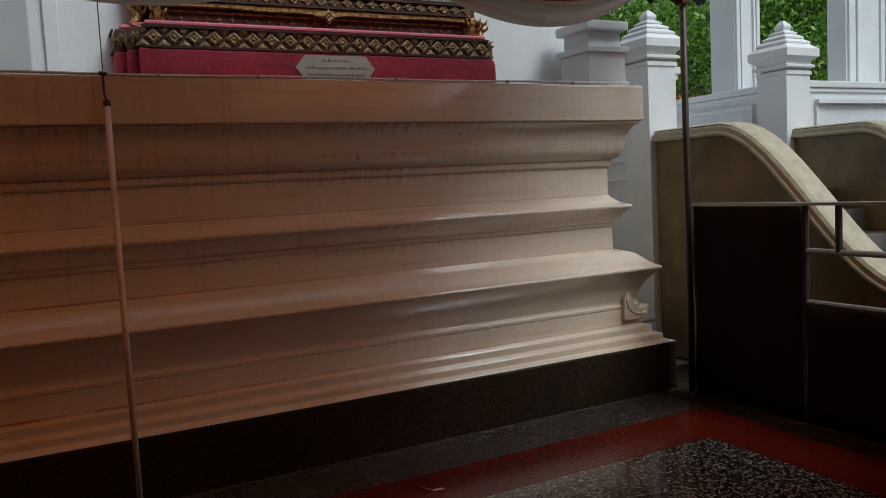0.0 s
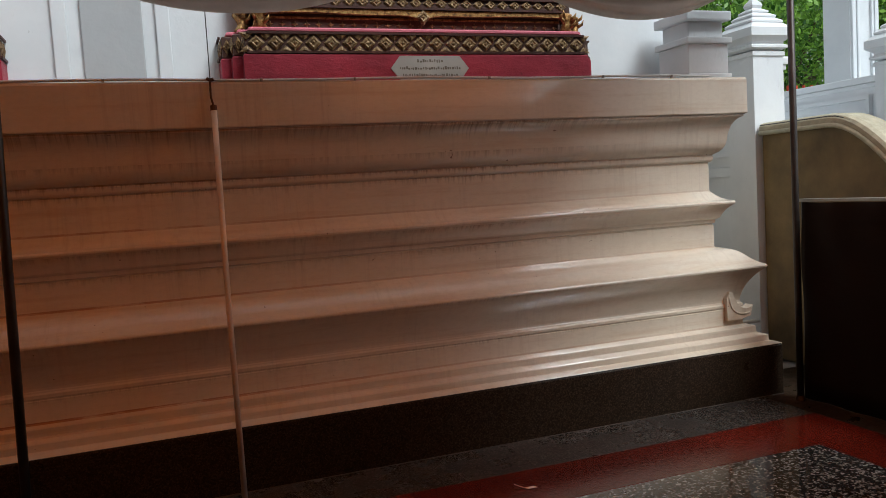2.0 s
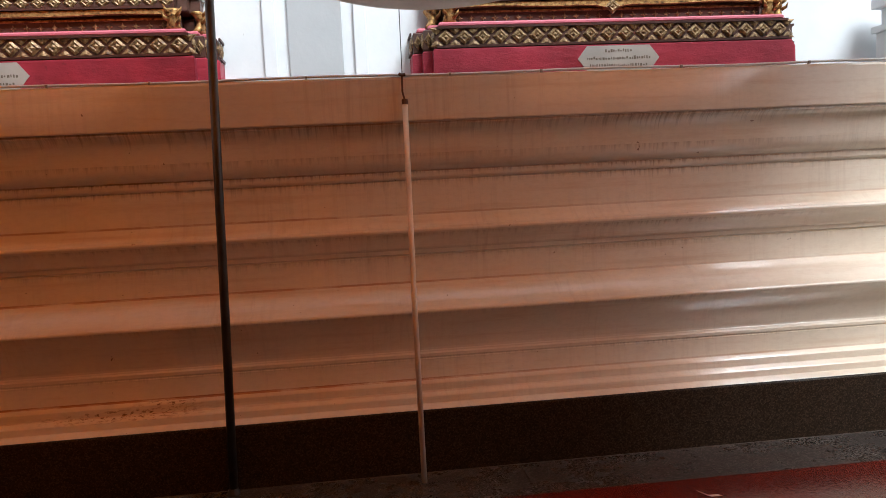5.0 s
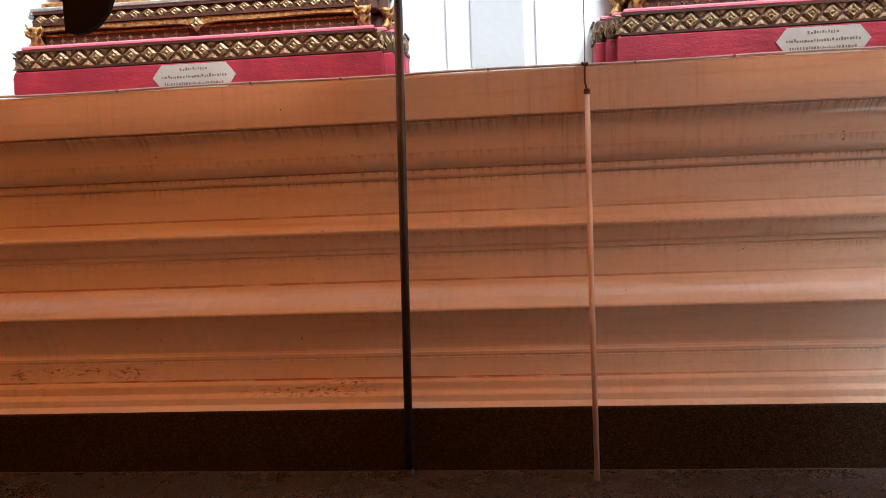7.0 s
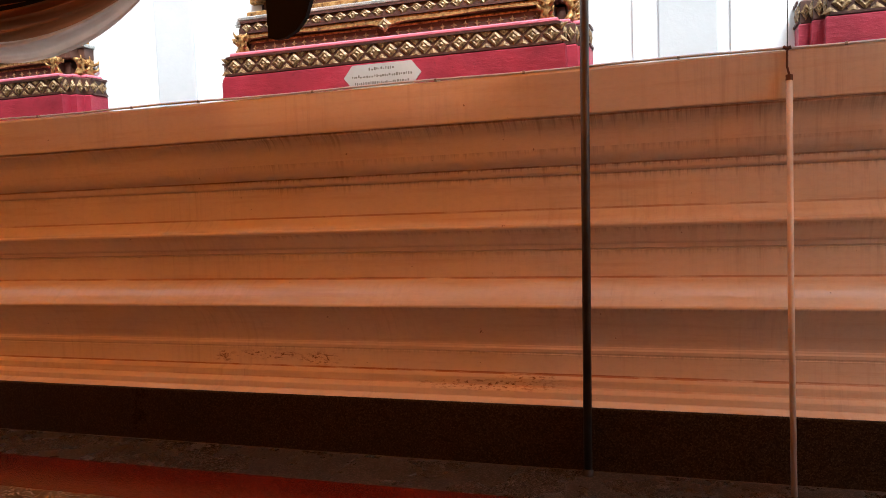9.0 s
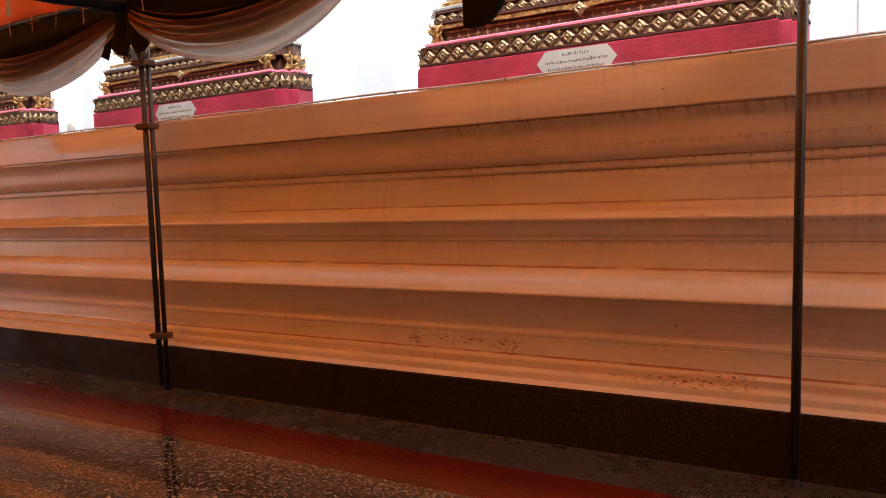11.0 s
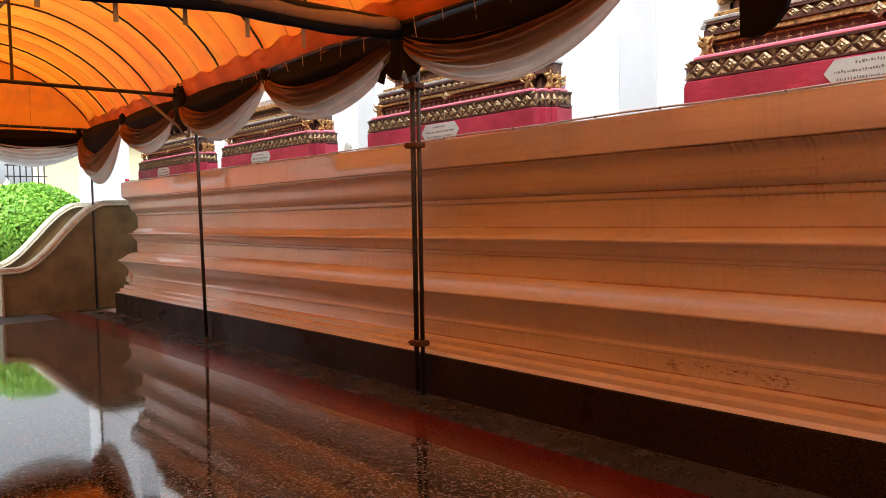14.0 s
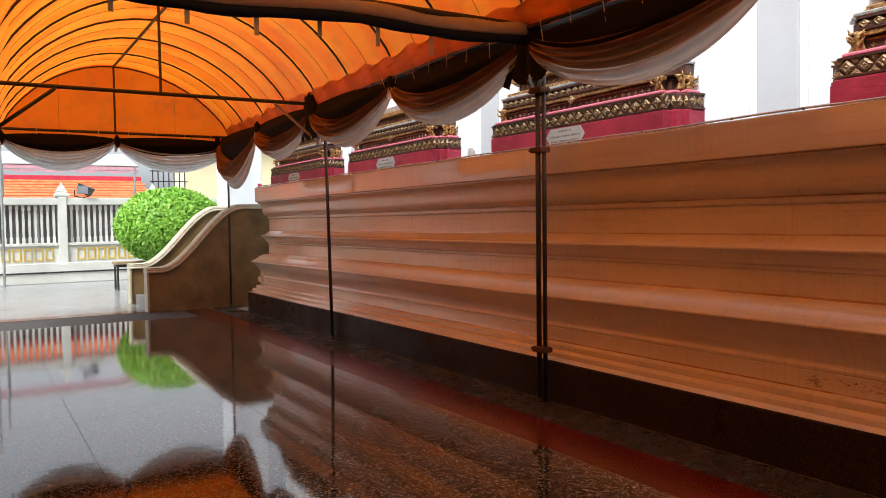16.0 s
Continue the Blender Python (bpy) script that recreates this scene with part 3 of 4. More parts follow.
def finial_post(x, y, z0, z1, label, half=0.17):
    """A white square post that carries a tiered lotus-bud finial."""
    p = thing("balustrade_post", label, "post", "white balustrade posts", at=(x, y, z0))
    h = z1 - z0
    part("shaft", add_lathe(bmesh.new(), [(half, 0), (half, h)], square=True), M_WHITE, p)
    part("neck", add_lathe(bmesh.new(), [(half + 0.01, h), (half + 0.01, h + 0.03), (half - 0.03, h + 0.05), (half - 0.03, h + 0.065), (half - 0.005, h + 0.08)], square=True), M_WHITE, p)
    q = half / 0.15
    zs = (0.05, 0.062, 0.08, 0.092, 0.11, 0.15, 0.215, 0.26, 0.265, 0.28, 0.31, 0.313, 0.327, 0.355, 0.358, 0.37, 0.395, 0.42, 0.44, 0.48)
    rs = (0.155, 0.18, 0.18, 0.155, 0.155, 0.205, 0.205, 0.15, 0.155, 0.155, 0.112, 0.12, 0.12, 0.075, 0.082, 0.082, 0.042, 0.052, 0.045, 0.012)
    part("finial", add_lathe(bmesh.new(), [(r * q, h + z * q) for r, z in zip(rs, zs)], square=True), M_WHITE, p)
    return p


def parapet(name, x0, x1, y0, y1, z0, z1, label, face):
    """A white parapet with a moulded rail and a sunk panel on its outward face."""
    b = thing(name, label, "parapet")
    part("wall_body", box(x0, x1, y0, y1, z0, z1 - 0.06), M_WHITE, b)
    part("rail", box(x0 - 0.03, x1 + 0.03, y0 - 0.03, y1 + 0.03, z1 - 0.06, z1, 0.012), M_WHITE, b)
    part("rail_moulding", box(x0 - 0.015, x1 + 0.015, y0 - 0.015, y1 + 0.015, z1 - 0.1, z1 - 0.063, 0.008), M_WHITE, b)
    part("base_moulding", box(x0 - 0.03, x1 + 0.03, y0 - 0.03, y1 + 0.03, z0 + 0.02 if z0 > 1 else 1.36, z0 + 0.1 if z0 > 1 else 1.44, 0.012), M_WHITE, b)
    zb = (z0 + 0.16) if z0 > 1 else 1.52
    fr = bmesh.new()
    if face == "x":
        for a, c, d, e in ((y0 + 0.14, y1 - 0.1, z1 - 0.2, z1 - 0.165), (y0 + 0.14, y1 - 0.1, zb, zb + 0.035)):
            add_box(fr, x0 - 0.045, x0 + 0.01, a, c, d, e)
        for a in (y0 + 0.14, y1 - 0.135):
            add_box(fr, x0 - 0.045, x0 + 0.01, a, a + 0.035, zb + 0.0352, z1 - 0.2002)
    else:
        for a, c, d, e in ((x0 + 0.14, x1 - 0.1, z1 - 0.2, z1 - 0.165), (x0 + 0.14, x1 - 0.1, zb, zb + 0.035)):
            add_box(fr, a, c, y0 - 0.045, y0 + 0.01, d, e)
        for a in (x0 + 0.14, x1 - 0.135):
            add_box(fr, a, a + 0.035, y0 - 0.02, y0 + 0.01, zb + 0.0352, z1 - 0.2002)
    part("panel_frame", fr, M_WHITE, b)
    return b


parapet("parapet", 4.38, 4.62, 4.72, 6.6, 0.0, 2.24, "white parapet with sunk panel beside the stair", "x")
finial_post(4.44, 4.82, 0.0, 2.24, "white post with tiered lotus-bud finial by the stair", 0.14)
parapet("parapet", 6.12, 9.5, 4.72, 4.96, 0.0, 2.16, "white moulded parapet running on past the stair", "y")
finial_post(5.96, 4.8, 0.0, 2.2, "white post with tiered lotus-bud finial on the parapet", 0.15)
parapet("parapet", 6.0, 6.24, 5.0, 8.2, 1.2, 2.16, "white parapet of the landing", "x")
finial_post(7.62, 6.55, 1.2, 2.25, "small white finial post on the far parapet", 0.11)
tagged(part("landing", box(4.63, 9.6, 4.98, 9.5, -0.02, 1.74), M_WHITE), "whitewashed landing at the head of the stair", "landing", kind="structure")
parapet("parapet", 6.6, 9.4, 7.6, 7.85, 1.742, 2.2, "far white parapet of the landing", "y")


def column(x0, x1, y0, y1, label):
    c = thing("column", label, "column", "porch columns", at=((x0 + x1) / 2, (y0 + y1) / 2, 1.742))
    hx, hy = (x1 - x0) / 2, (y1 - y0) / 2
    part("shaft", box(-hx, hx, -hy, hy, 0, 3.6, 0.01), M_WHITE, c)
    for i, (fx, fw) in enumerate(((-0.8, 0.13), (-0.5, 0.08), (0.8, 0.13), (0.5, 0.08))):
        part("fillet", box((fx - fw) * hx, (fx + fw) * hx, -hy - 0.025, -hy + 0.01, 0, 3.6, 0.008), M_WHITE, c)
    part("base", box(-hx - 0.05, hx + 0.05, -hy - 0.05, hy + 0.05, 0, 0.14, 0.02), M_WHITE, c)
    return c


column(6.93, 7.32, 6.2, 6.54, "white square porch column with moulded edges")
column(8.8, 9.7, 6.2, 6.45, "wide white porch column with moulded edges")

cd = thing("conduit", "thin white conduit running down the whitewashed parapet", "pipe", at=(4.36, 4.7, 0))
part("tube", tube([(0, 0, 0.29), (0, 0, 2.05)], 0.013, 8), M_PALEPIPE, cd, smooth=True)
part("elbow", tube([(0.0, 0, 0.3), (-0.01, 0, 0.275), (-0.05, 0, 0.27), (-0.3, 0, 0.268)], 0.016, 8), M_PALEPIPE, cd, smooth=True)
for z in (0.45, 1.35, 1.9):
    part("bracket", box(-0.022, 0.022, -0.018, 0.02, z - 0.012, z + 0.012, 0.004), M_CLIP, cd)

# white stepped block on the end of the coping
blk = thing("corner_block", "white stepped masonry block on the coping's end", "block", at=(3.42, 4.24, ZT))
part("block_base", box(-0.165, 0.165, -0.165, 0.165, 0, 0.035, 0.006), M_WHITE, blk)
part("block_body", box(-0.15, 0.15, -0.15, 0.15, 0.0352, 0.22, 0.006), M_WHITE, blk)
part("block_cap", box(-0.17, 0.17, -0.17, 0.17, 0.2202, 0.26, 0.008), M_WHITE, blk)
part("block_neck", box(-0.13, 0.13, -0.13, 0.13, 0.2602, 0.36, 0.006), M_WHITE, blk)
part("block_crown", box(-0.17, 0.17, -0.17, 0.17, 0.3602, 0.42, 0.01), M_WHITE, blk)
# ---- pedestals on the terrace ----


def floret(r, h, waist=0.66):
    """A raised four-petalled flower, lying in the wall plane and facing -y."""
    bm = bmesh.new()
    c = bm.verts.new((0, -h, 0))
    rings = []
    for share_r, lift in ((0.34, 0.55), (0.6, 0.75), (1.0, 0.25), (1.0, -0.25)):
        ring = []
        for i in range(8):
            a = i * math.pi / 4
            rr = r * share_r * (1 if i % 2 == 0 else waist)
            ring.append(bm.verts.new((rr * math.cos(a), -h * lift, rr * math.sin(a))))
        rings.append(ring)
    for i in range(8):
        j = (i + 1) % 8
        bm.faces.new((c, rings[0][i], rings[0][j]))
        for lo, hi in zip(rings, rings[1:]):
            bm.faces.new((lo[i], hi[i], hi[j], lo[j]))
    return bm


def half_lozenge(w, h, d, flip):
    """A raised triangle of gilt scrollwork along the edge of a band, its point turned inwards."""
    bm = bmesh.new()
    out = [(-w, 0), (-w * 0.45, h * 0.62), (0, h), (w * 0.45, h * 0.62), (w, 0)]
    tip = bm.verts.new((0, -d, flip * h * 0.35))
    rim = [bm.verts.new((x, -d * 0.4, flip * z)) for x, z in out]
    back = [bm.verts.new((x, 0.003, flip * z)) for x, z in out]
    for i in range(4):
        bm.faces.new((tip, rim[i], rim[i + 1]))
        bm.faces.new((rim[i], back[i], back[i + 1], rim[i + 1]))
    bm.faces.new((tip, rim[4], rim[0]))
    return bm


FLORET = mesh_of("floret", floret(0.042, 0.016, 0.7), M_GILT)
HALF_UP = mesh_of("half_lozenge", half_lozenge(0.038, 0.036, 0.011, 1), M_GILT)
HALF_DOWN = mesh_of("half_lozenge", half_lozenge(0.038, 0.036, 0.011, -1), M_GILT)
SMALL_FLORET = mesh_of("small_floret", floret(0.02, 0.008, 0.4), M_GILT)


def lattice(width, n, z0, z1, y, along="x"):
    """Crossing gilt bars between two fillets, as a band of lozenges."""
    bm = bmesh.new()
    pitch = width / n
    zc, hh = (z0 + z1) / 2, (z1 - z0) / 2 - 0.008

    def bar(a, b, w, d):
        dx, dz = b[0] - a[0], b[1] - a[1]
        ln = math.hypot(dx, dz)
        ox, oz = -dz / ln * w, dx / ln * w
        q = [(a[0] + ox, a[1] + oz), (b[0] + ox, b[1] + oz), (b[0] - ox, b[1] - oz), (a[0] - ox, a[1] - oz)]
        lo = [bm.verts.new((p[0], y + 0.004, p[1])) for p in q]
        hi = [bm.verts.new((p[0], y - d, p[1])) for p in q]
        bm.faces.new(hi)
        for i in range(4):
            bm.faces.new((lo[i], lo[(i + 1) % 4], hi[(i + 1) % 4], hi[i]))
    for i in range(n):
        x = -width / 2 + i * pitch
        bar((x, zc - hh), (x + pitch, zc + hh), 0.0045, 0.003)
        bar((x, zc + hh), (x + pitch, zc - hh), 0.0045, 0.004)
    for z in (z0 + 0.006, z1 - 0.006):
        bar((-width / 2, z), (width / 2, z), 0.006, 0.014)
    if along == "y":
        bmesh.ops.rotate(bm, verts=bm.verts, matrix=Matrix.Rotation(radians(90), 3, "Z"))
    return bm


def lion_foot():
    """A bulging gilt foot with a flame-like tip."""
    bm = add_lathe(bmesh.new(), [(0.03, 0), (0.038, 0.005), (0.04, 0.014), (0.033, 0.022), (0.034, 0.03), (0.027, 0.045), (0.024, 0.058), (0.03, 0.07), (0.034, 0.074), (0.032, 0.08), (0.041, 0.094), (0.044, 0.104), (0.038, 0.112)], sides=10)
    for v in bm.verts:
        v.co.y *= 0.75
        v.co.y -= 0.02 * math.sin(v.co.z * 26)
    for z, lean in ((0.03, 0.02), (0.052, -0.02), (0.074, 0.022), (0.09, -0.016)):
        add_tube(bm, [(lean, -0.03, z), (lean * 1.8, -0.052, z + 0.012), (lean * 2.3, -0.056, z + 0.036)], [0.012, 0.009, 0.002], 5)
    return bm


FOOT = mesh_of("lion_foot", lion_foot(), M_GOLD, True)


def cornice_outline(w, z0, z1):
    """A band whose lower edge dips to a point in its middle like a brace."""
    pts = [(-w, z1), (w, z1), (w, z0)]
    for i in range(1, 20):
        u = 1 - 2 * i / 20
        pts.append((w * u, z0 - 0.028 * math.exp(-abs(u) * 14) + 0.004 * math.cos(u * 9)))
    return pts + [(-w, z0)]


def tier(hx, front, depth, z0, z1, bev=0.006):
    """A block with stepped corners, from one outline, its upper edge eased."""
    def ring(e):
        f, b = front + e, front + depth
        half = [(hx - e, f), (hx - e, f + 0.07), (hx + 0.05 - e, f + 0.07), (hx + 0.05 - e, f + 0.14), (hx + 0.1 - e, f + 0.14), (hx + 0.1 - e, b)]
        return half + [(-x, y) for x, y in half[::-1]]
    bm = bmesh.new()
    rings = [[bm.verts.new((x, y, z)) for x, y in ring(e)] for e, z in ((bev, z0), (0, z0 + bev), (0, z1 - bev), (bev, z1))]
    n = len(rings[0])
    for lo, hi in zip(rings, rings[1:]):
        for i in range(n):
            bm.faces.new((lo[i], lo[(i + 1) % n], hi[(i + 1) % n], hi[i]))
    bm.faces.new(rings[0][::-1])
    bm.faces.new(rings[-1])
    return bm


def pedestal(x):
    p = thing("pedestal", "crimson and gilt statue pedestal with lozenge band and marble plaque", "pedestal", "statue pedestals", at=(x, 4.2, ZT - 0.004))
    d = 0.3
    part("plinth", tier(0.99, 0, d, 0, 0.176, 0.008), M_PINK, p, "crimson painted plinth")
    band = part("lozenge_band", tier(0.98, 0.014, d - 0.014, 0.1762, 0.292), M_MAROON, p, "dark maroon band with gilt lozenges")
    part("lattice", lattice(1.94, 20, 0.178, 0.291, 0.014), M_LATTICE, band, "dark lacquered lozenge bars")
    for i in range(21):
        for zz, hm in ((0.184, HALF_UP), (0.285, HALF_DOWN)):
            share("half_lozenge", hm, band, pose(-0.97 + i * 0.097, 0.0135, zz))
    for s in (-1, 1):
        bm = lattice(0.14, 2, 0.178, 0.291, 0, "y")
        for v in bm.verts:
            v.co.x = s * (1.08 + abs(v.co.x) + 0.003)
            v.co.y += 0.23
        part("lattice", bm, M_LATTICE, band)
    for s in (-1, 1):
        for fx, fy in ((1.005, 0.0835), (1.055, 0.1535)):
            share("floret", FLORET, band, pose(s * fx, fy, 0.2345) @ Matrix.Diagonal((0.55, 1, 1, 1)))
        for fx, fy in ((0.98, 0.049), (1.03, 0.119)):
            share("floret", FLORET, band, pose(s * (fx + 0.0005), fy, 0.2345, 0, 0, 90 * s) @ Matrix.Diagonal((0.75, 1, 1, 1)))
    for i in range(20):
        share("floret", FLORET, band, pose(-0.97 + 0.0485 + i * 0.097, 0.0135, 0.2345))
    for s in (-1, 1):
        for i in range(2):
            share("floret", FLORET, band, pose(s * 1.0805, 0.195 + 0.07 * i, 0.2345, 0, 0, 90 * s))
    part("ledge", tier(0.955, 0.022, d - 0.022, 0.2922, 0.318, 0.008), M_PINKEDGE, p, "pink painted ledge")
    neck = part("recessed_neck", tier(0.86, 0.11, d - 0.11, 0.3182, 0.42), M_MAROON, p, "dark recessed band of small mirror florets")
    for i in range(27):
        share("small_floret", SMALL_FLORET, neck, pose(-0.832 + 0.064 * i, 0.1095, 0.352))
    part("gilt_fillet", box(-0.865, 0.865, 0.1, 0.11, 0.38, 0.392, 0.003), M_GOLD, neck)
    for fx in (-0.89, 0.89):
        share("lion_foot", FOOT, p, pose(fx, 0.085, 0.318))
    for s in (-1, 1):
        for fy in (0.17, 0.25):
            share("lion_foot", FOOT, p, pose(s * 0.985, fy, 0.318, 0, 0, 90))
    br = part("brace_cornice", prism(cornice_outline(0.9, 0.405, 0.43), 0.07, 0.14, "y"), M_GOLD, p, "gilt cornice dipping to a point")
    share("pendant", FLORET, br, pose(0, 0.068, 0.39))
    up = part("upper_band", tier(0.9, 0.075, d - 0.075, 0.431, 0.51), M_MAROON, p)
    part("lattice", lattice(1.8, 24, 0.433, 0.508, 0.075), M_LATTICE, up)
    for i in range(24):
        share("floret", FLORET, up, pose(-0.9 + 0.0375 + i * 0.075, 0.0745, 0.47) @ Matrix.Diagonal((0.8, 0.8, 0.8, 1)))
    part("white_fillet", tier(0.915, 0.06, d - 0.06, 0.5102, 0.535), M_SILVER, p, "pale mirror-mosaic fillet")
    part("gilt_step", tier(0.87, 0.1, d - 0.1, 0.5352, 0.57), M_GOLD, p)
    seat = part("seat_neck", tier(0.78, 0.17, d - 0.17, 0.5702, 0.66), M_MAROON, p)
    for i in range(22):
        share("small_floret", SMALL_FLORET, seat, pose(-0.74 + 0.0705 * i, 0.1695, 0.615))
    part("seat_cornice", tier(0.84, 0.12, d - 0.12, 0.6602, 0.71), M_GOLD, p)
    part("seat_top", tier(0.8, 0.16, d - 0.16, 0.7102, 0.78), M_SILVER, p)
    # marble plaque with three worn lines that cannot be read
    pl = part("plaque", prism([(-0.225, 0.096), (-0.172, 0.164), (0.172, 0.164), (0.225, 0.096), (0.172, 0.028), (-0.172, 0.028)], -0.006, 0.004, "y"), M_MARBLE, p, "grey marble plaque with three worn lines of writing")
    rnd = random.Random(5)
    for z, w in ((0.136, 0.075), (0.097, 0.175), (0.058, 0.16)):
        ln = bmesh.new()
        xx = -w
        while xx < w:
            lw = rnd.uniform(0.004, 0.011)
            add_box(ln, xx, xx + lw, -0.0075, -0.0055, z - rnd.uniform(0.004, 0.009), z + rnd.uniform(0.001, 0.01))
            xx += lw + rnd.uniform(0.003, 0.008)
        tagged(part("writing", ln, M_INK, pl), kind="stuff")
    return p


WIDER = Matrix.Diagonal((1.025, 1, 1, 1))
first = pedestal(1.61)
first.matrix_basis = pose(1.61, 4.2, ZT - 0.004) @ WIDER
for x in (-1.68, -5.0, -8.16, -11.12):
    copy_thing(first, pose(x, 4.2, ZT - 0.004) @ WIDER)

# ---- cable along the coping ----
cb = thing("cable", "thin white cable clipped along the coping's edge", "cable", at=(0, 0, 0))
part("wire", tube([(XL + 0.3 + i * 0.3, YB + 0.118, 1.985 + 0.0035 * math.sin(i * 1.3)) for i in range(52)], 0.007, 6), M_WIRE, cb)
clip = mesh_of("clip", box(-0.006, 0.006, -0.008, 0.008, -0.008, 0.008, 0.002), M_CLIP)
for i in range(24):
    share("clip", clip, cb, pose(-11.6 + 0.64 * i + 0.1 * math.sin(i * 2.1), YB + 0.114, 1.983))

# ---- the tent ----
POLES = [3.61, -0.525, -4.82, -9.12, -13.2]
YW, YE, YR, YS = 3.76, 0.4, 2.03, 3.70            # wall-side poles, far-side poles, ridge
ZE, ZRIDGE = 2.84, 3.9


def arch(u):
    """Height of the tent roof; u runs from -1 to 1 across it."""
    return ZE + (ZRIDGE - ZE) * max(0.0, 1 - u * u) ** 0.75


def across(x, u):
    """Where the roof stands across the tent, which lies a little askew and reaches further on the open side."""
    skew = max(0.0, -6.0 - x)
    ridge = YR + 0.004 * skew
    return ridge + (HALF + 0.031 * skew if u > 0 else HALF_OPEN - 0.031 * skew) * u


HALF_OPEN = 1.8
HALF = 1.6
XTENT = 3.95                              # end of the roof past the last pole
tent = thing("tent", "long barrel-roofed orange tarpaulin tent on a steel frame", "tent")
NU, NX = 28, 68
for xa, xb, mt, lab in ((POLES[-1], POLES[2], M_TARP, "orange translucent tarpaulin roof"), (POLES[2], XTENT, M_TARP_OLD, "thick grimy orange tarpaulin roof")):
    rows = []
    for j in range(NX // 2 + 1):
        x = xa + (xb - xa) * j / (NX // 2)
        sag = 0.012 * math.sin(j * math.pi * 2 / 4.0) ** 2
        rows.append([(x, across(x, -1 + 2 * i / NU), arch(-1 + 2 * i / NU) + 0.012 - sag) for i in range(NU + 1)])
    part("roof_cloth", sheet(rows), mt, tent, lab, smooth=True)
# Added dark flap: shuts out daylight over the rear screen.
part("side_flap", sheet([[(POLES[-1] + 17.4 * j / 20, y, ZE + 0.012) for y in (-0.58, 0.0, across(POLES[-1] + 17.4 * j / 20, -1))] for j in range(21)]), M_SCREEN, tent, "dark flap added to block daylight between roof and rear screen", smooth=True)
gab = [(POLES[-1] + 0.005, across(POLES[-1], u), arch(u) + 0.012) for u in (-1 + 2 * i / NU for i in range(NU + 1))]
part("gable_cloth", sheet([[(p[0], p[1], ZE - 0.09) for p in gab], gab]), M_TARP_GABLE, tent, "deep orange tarpaulin gable", smooth=False)
# scalloped hem lacing of the roof on the wall side
hem = [[(x, across(x, 1) + 0.012 * math.sin(x * 23), ZE + 0.05 - 0.08 * k + 0.012 * math.sin(x * 9 + k)) for x in (POLES[-1] + 0.1 * i for i in range(168))] for k in (0, 0.5, 1)]
part("hem", sheet(hem), M_TARP, tent, "laced hem of the roof cloth", smooth=True)
# the cloth's turned-in edge hangs in loose pleats inside the roof on the wall side
fold = []
for k in range(9):
    u = 0.945 + 0.052 * k / 8
    fold.append([(x, across(x, u) - 0.015, arch(u) - 0.02 - (0.02 * abs(math.sin(k * 1.9 + 0.6 * math.sin(x * 5))) + 0.018 * math.sin(x * 13 + k) * (1 - k / 9) + (0.03 * math.sin(x * 2.96) ** 2 if k == 0 else 0))) for x in (POLES[-1] + 0.02 + 0.07 * i for i in range(200))])
part("folded_edge", sheet(fold), M_TARP_EDGE, tent, "creased brown-orange turned-in edge of the roof cloth", smooth=True)
for n_r in range(int((POLES[0] - POLES[-1]) / 1.06) + 1):
    x = POLES[-1] + 1.06 * n_r
    part("rib", tube([(x, across(x, math.sin(a)), arch(math.sin(a)) - 0.012) for a in (-math.pi / 2 + math.pi * i / 24 for i in range(25))], 0.0115, 6), M_STEEL, tent)
for u, r in ((0.0, 0.018), (1.0, 0.02)):
    part("purlin", tube([(x, across(x, u), arch(u) - 0.015) for x in (POLES[-1], -6.0, XTENT)], r, 8), M_STEEL, tent)
for n_r in range(9):
    x = POLES[-1] + 1.06 * n_r + 0.53
    part("seam", tube([(x, across(x, math.sin(a)), arch(math.sin(a)) - 0.002) for a in (-math.pi / 2 + math.pi * i / 24 for i in range(25))], 0.002, 5), M_SEAM, tent)
for u in (-0.5, 0.5):
    part("seam", tube([(POLES[-1] + 0.012, across(POLES[-1], u), ZE), (POLES[-1] + 0.012, across(POLES[-1], u), arch(u))], 0.002, 5), M_SEAM, tent)
part("gable_post", tube([(POLES[-1] + 0.03, across(POLES[-1], 0), ZE), (POLES[-1] + 0.03, across(POLES[-1], 0), ZRIDGE)], 0.016, 8), M_STEEL, tent)
rnd = random.Random(3)
for i in range(40):
    x = POLES[-1] + 0.3 + 0.32 * i
    part("lace", tube([(x, across(x, 1) - 0.02, ZE + 0.05), (x + 0.02, across(x, 1) - 0.03, ZE - 0.02), (x + rnd.uniform(-0.05, 0.05), across(x, 1) - 0.02, ZE - rnd.uniform(0.08, 0.16))], 0.004, 4), M_PALESTEEL, tent)
for i in range(8):
    y = YR - 1.5 + 0.43 * i
    part("lace", tube([(POLES[-1] + 0.02, y, ZE + 0.04), (POLES[-1] + 0.03, y, ZE - 0.05)], 0.005, 4), M_PALESTEEL, tent)


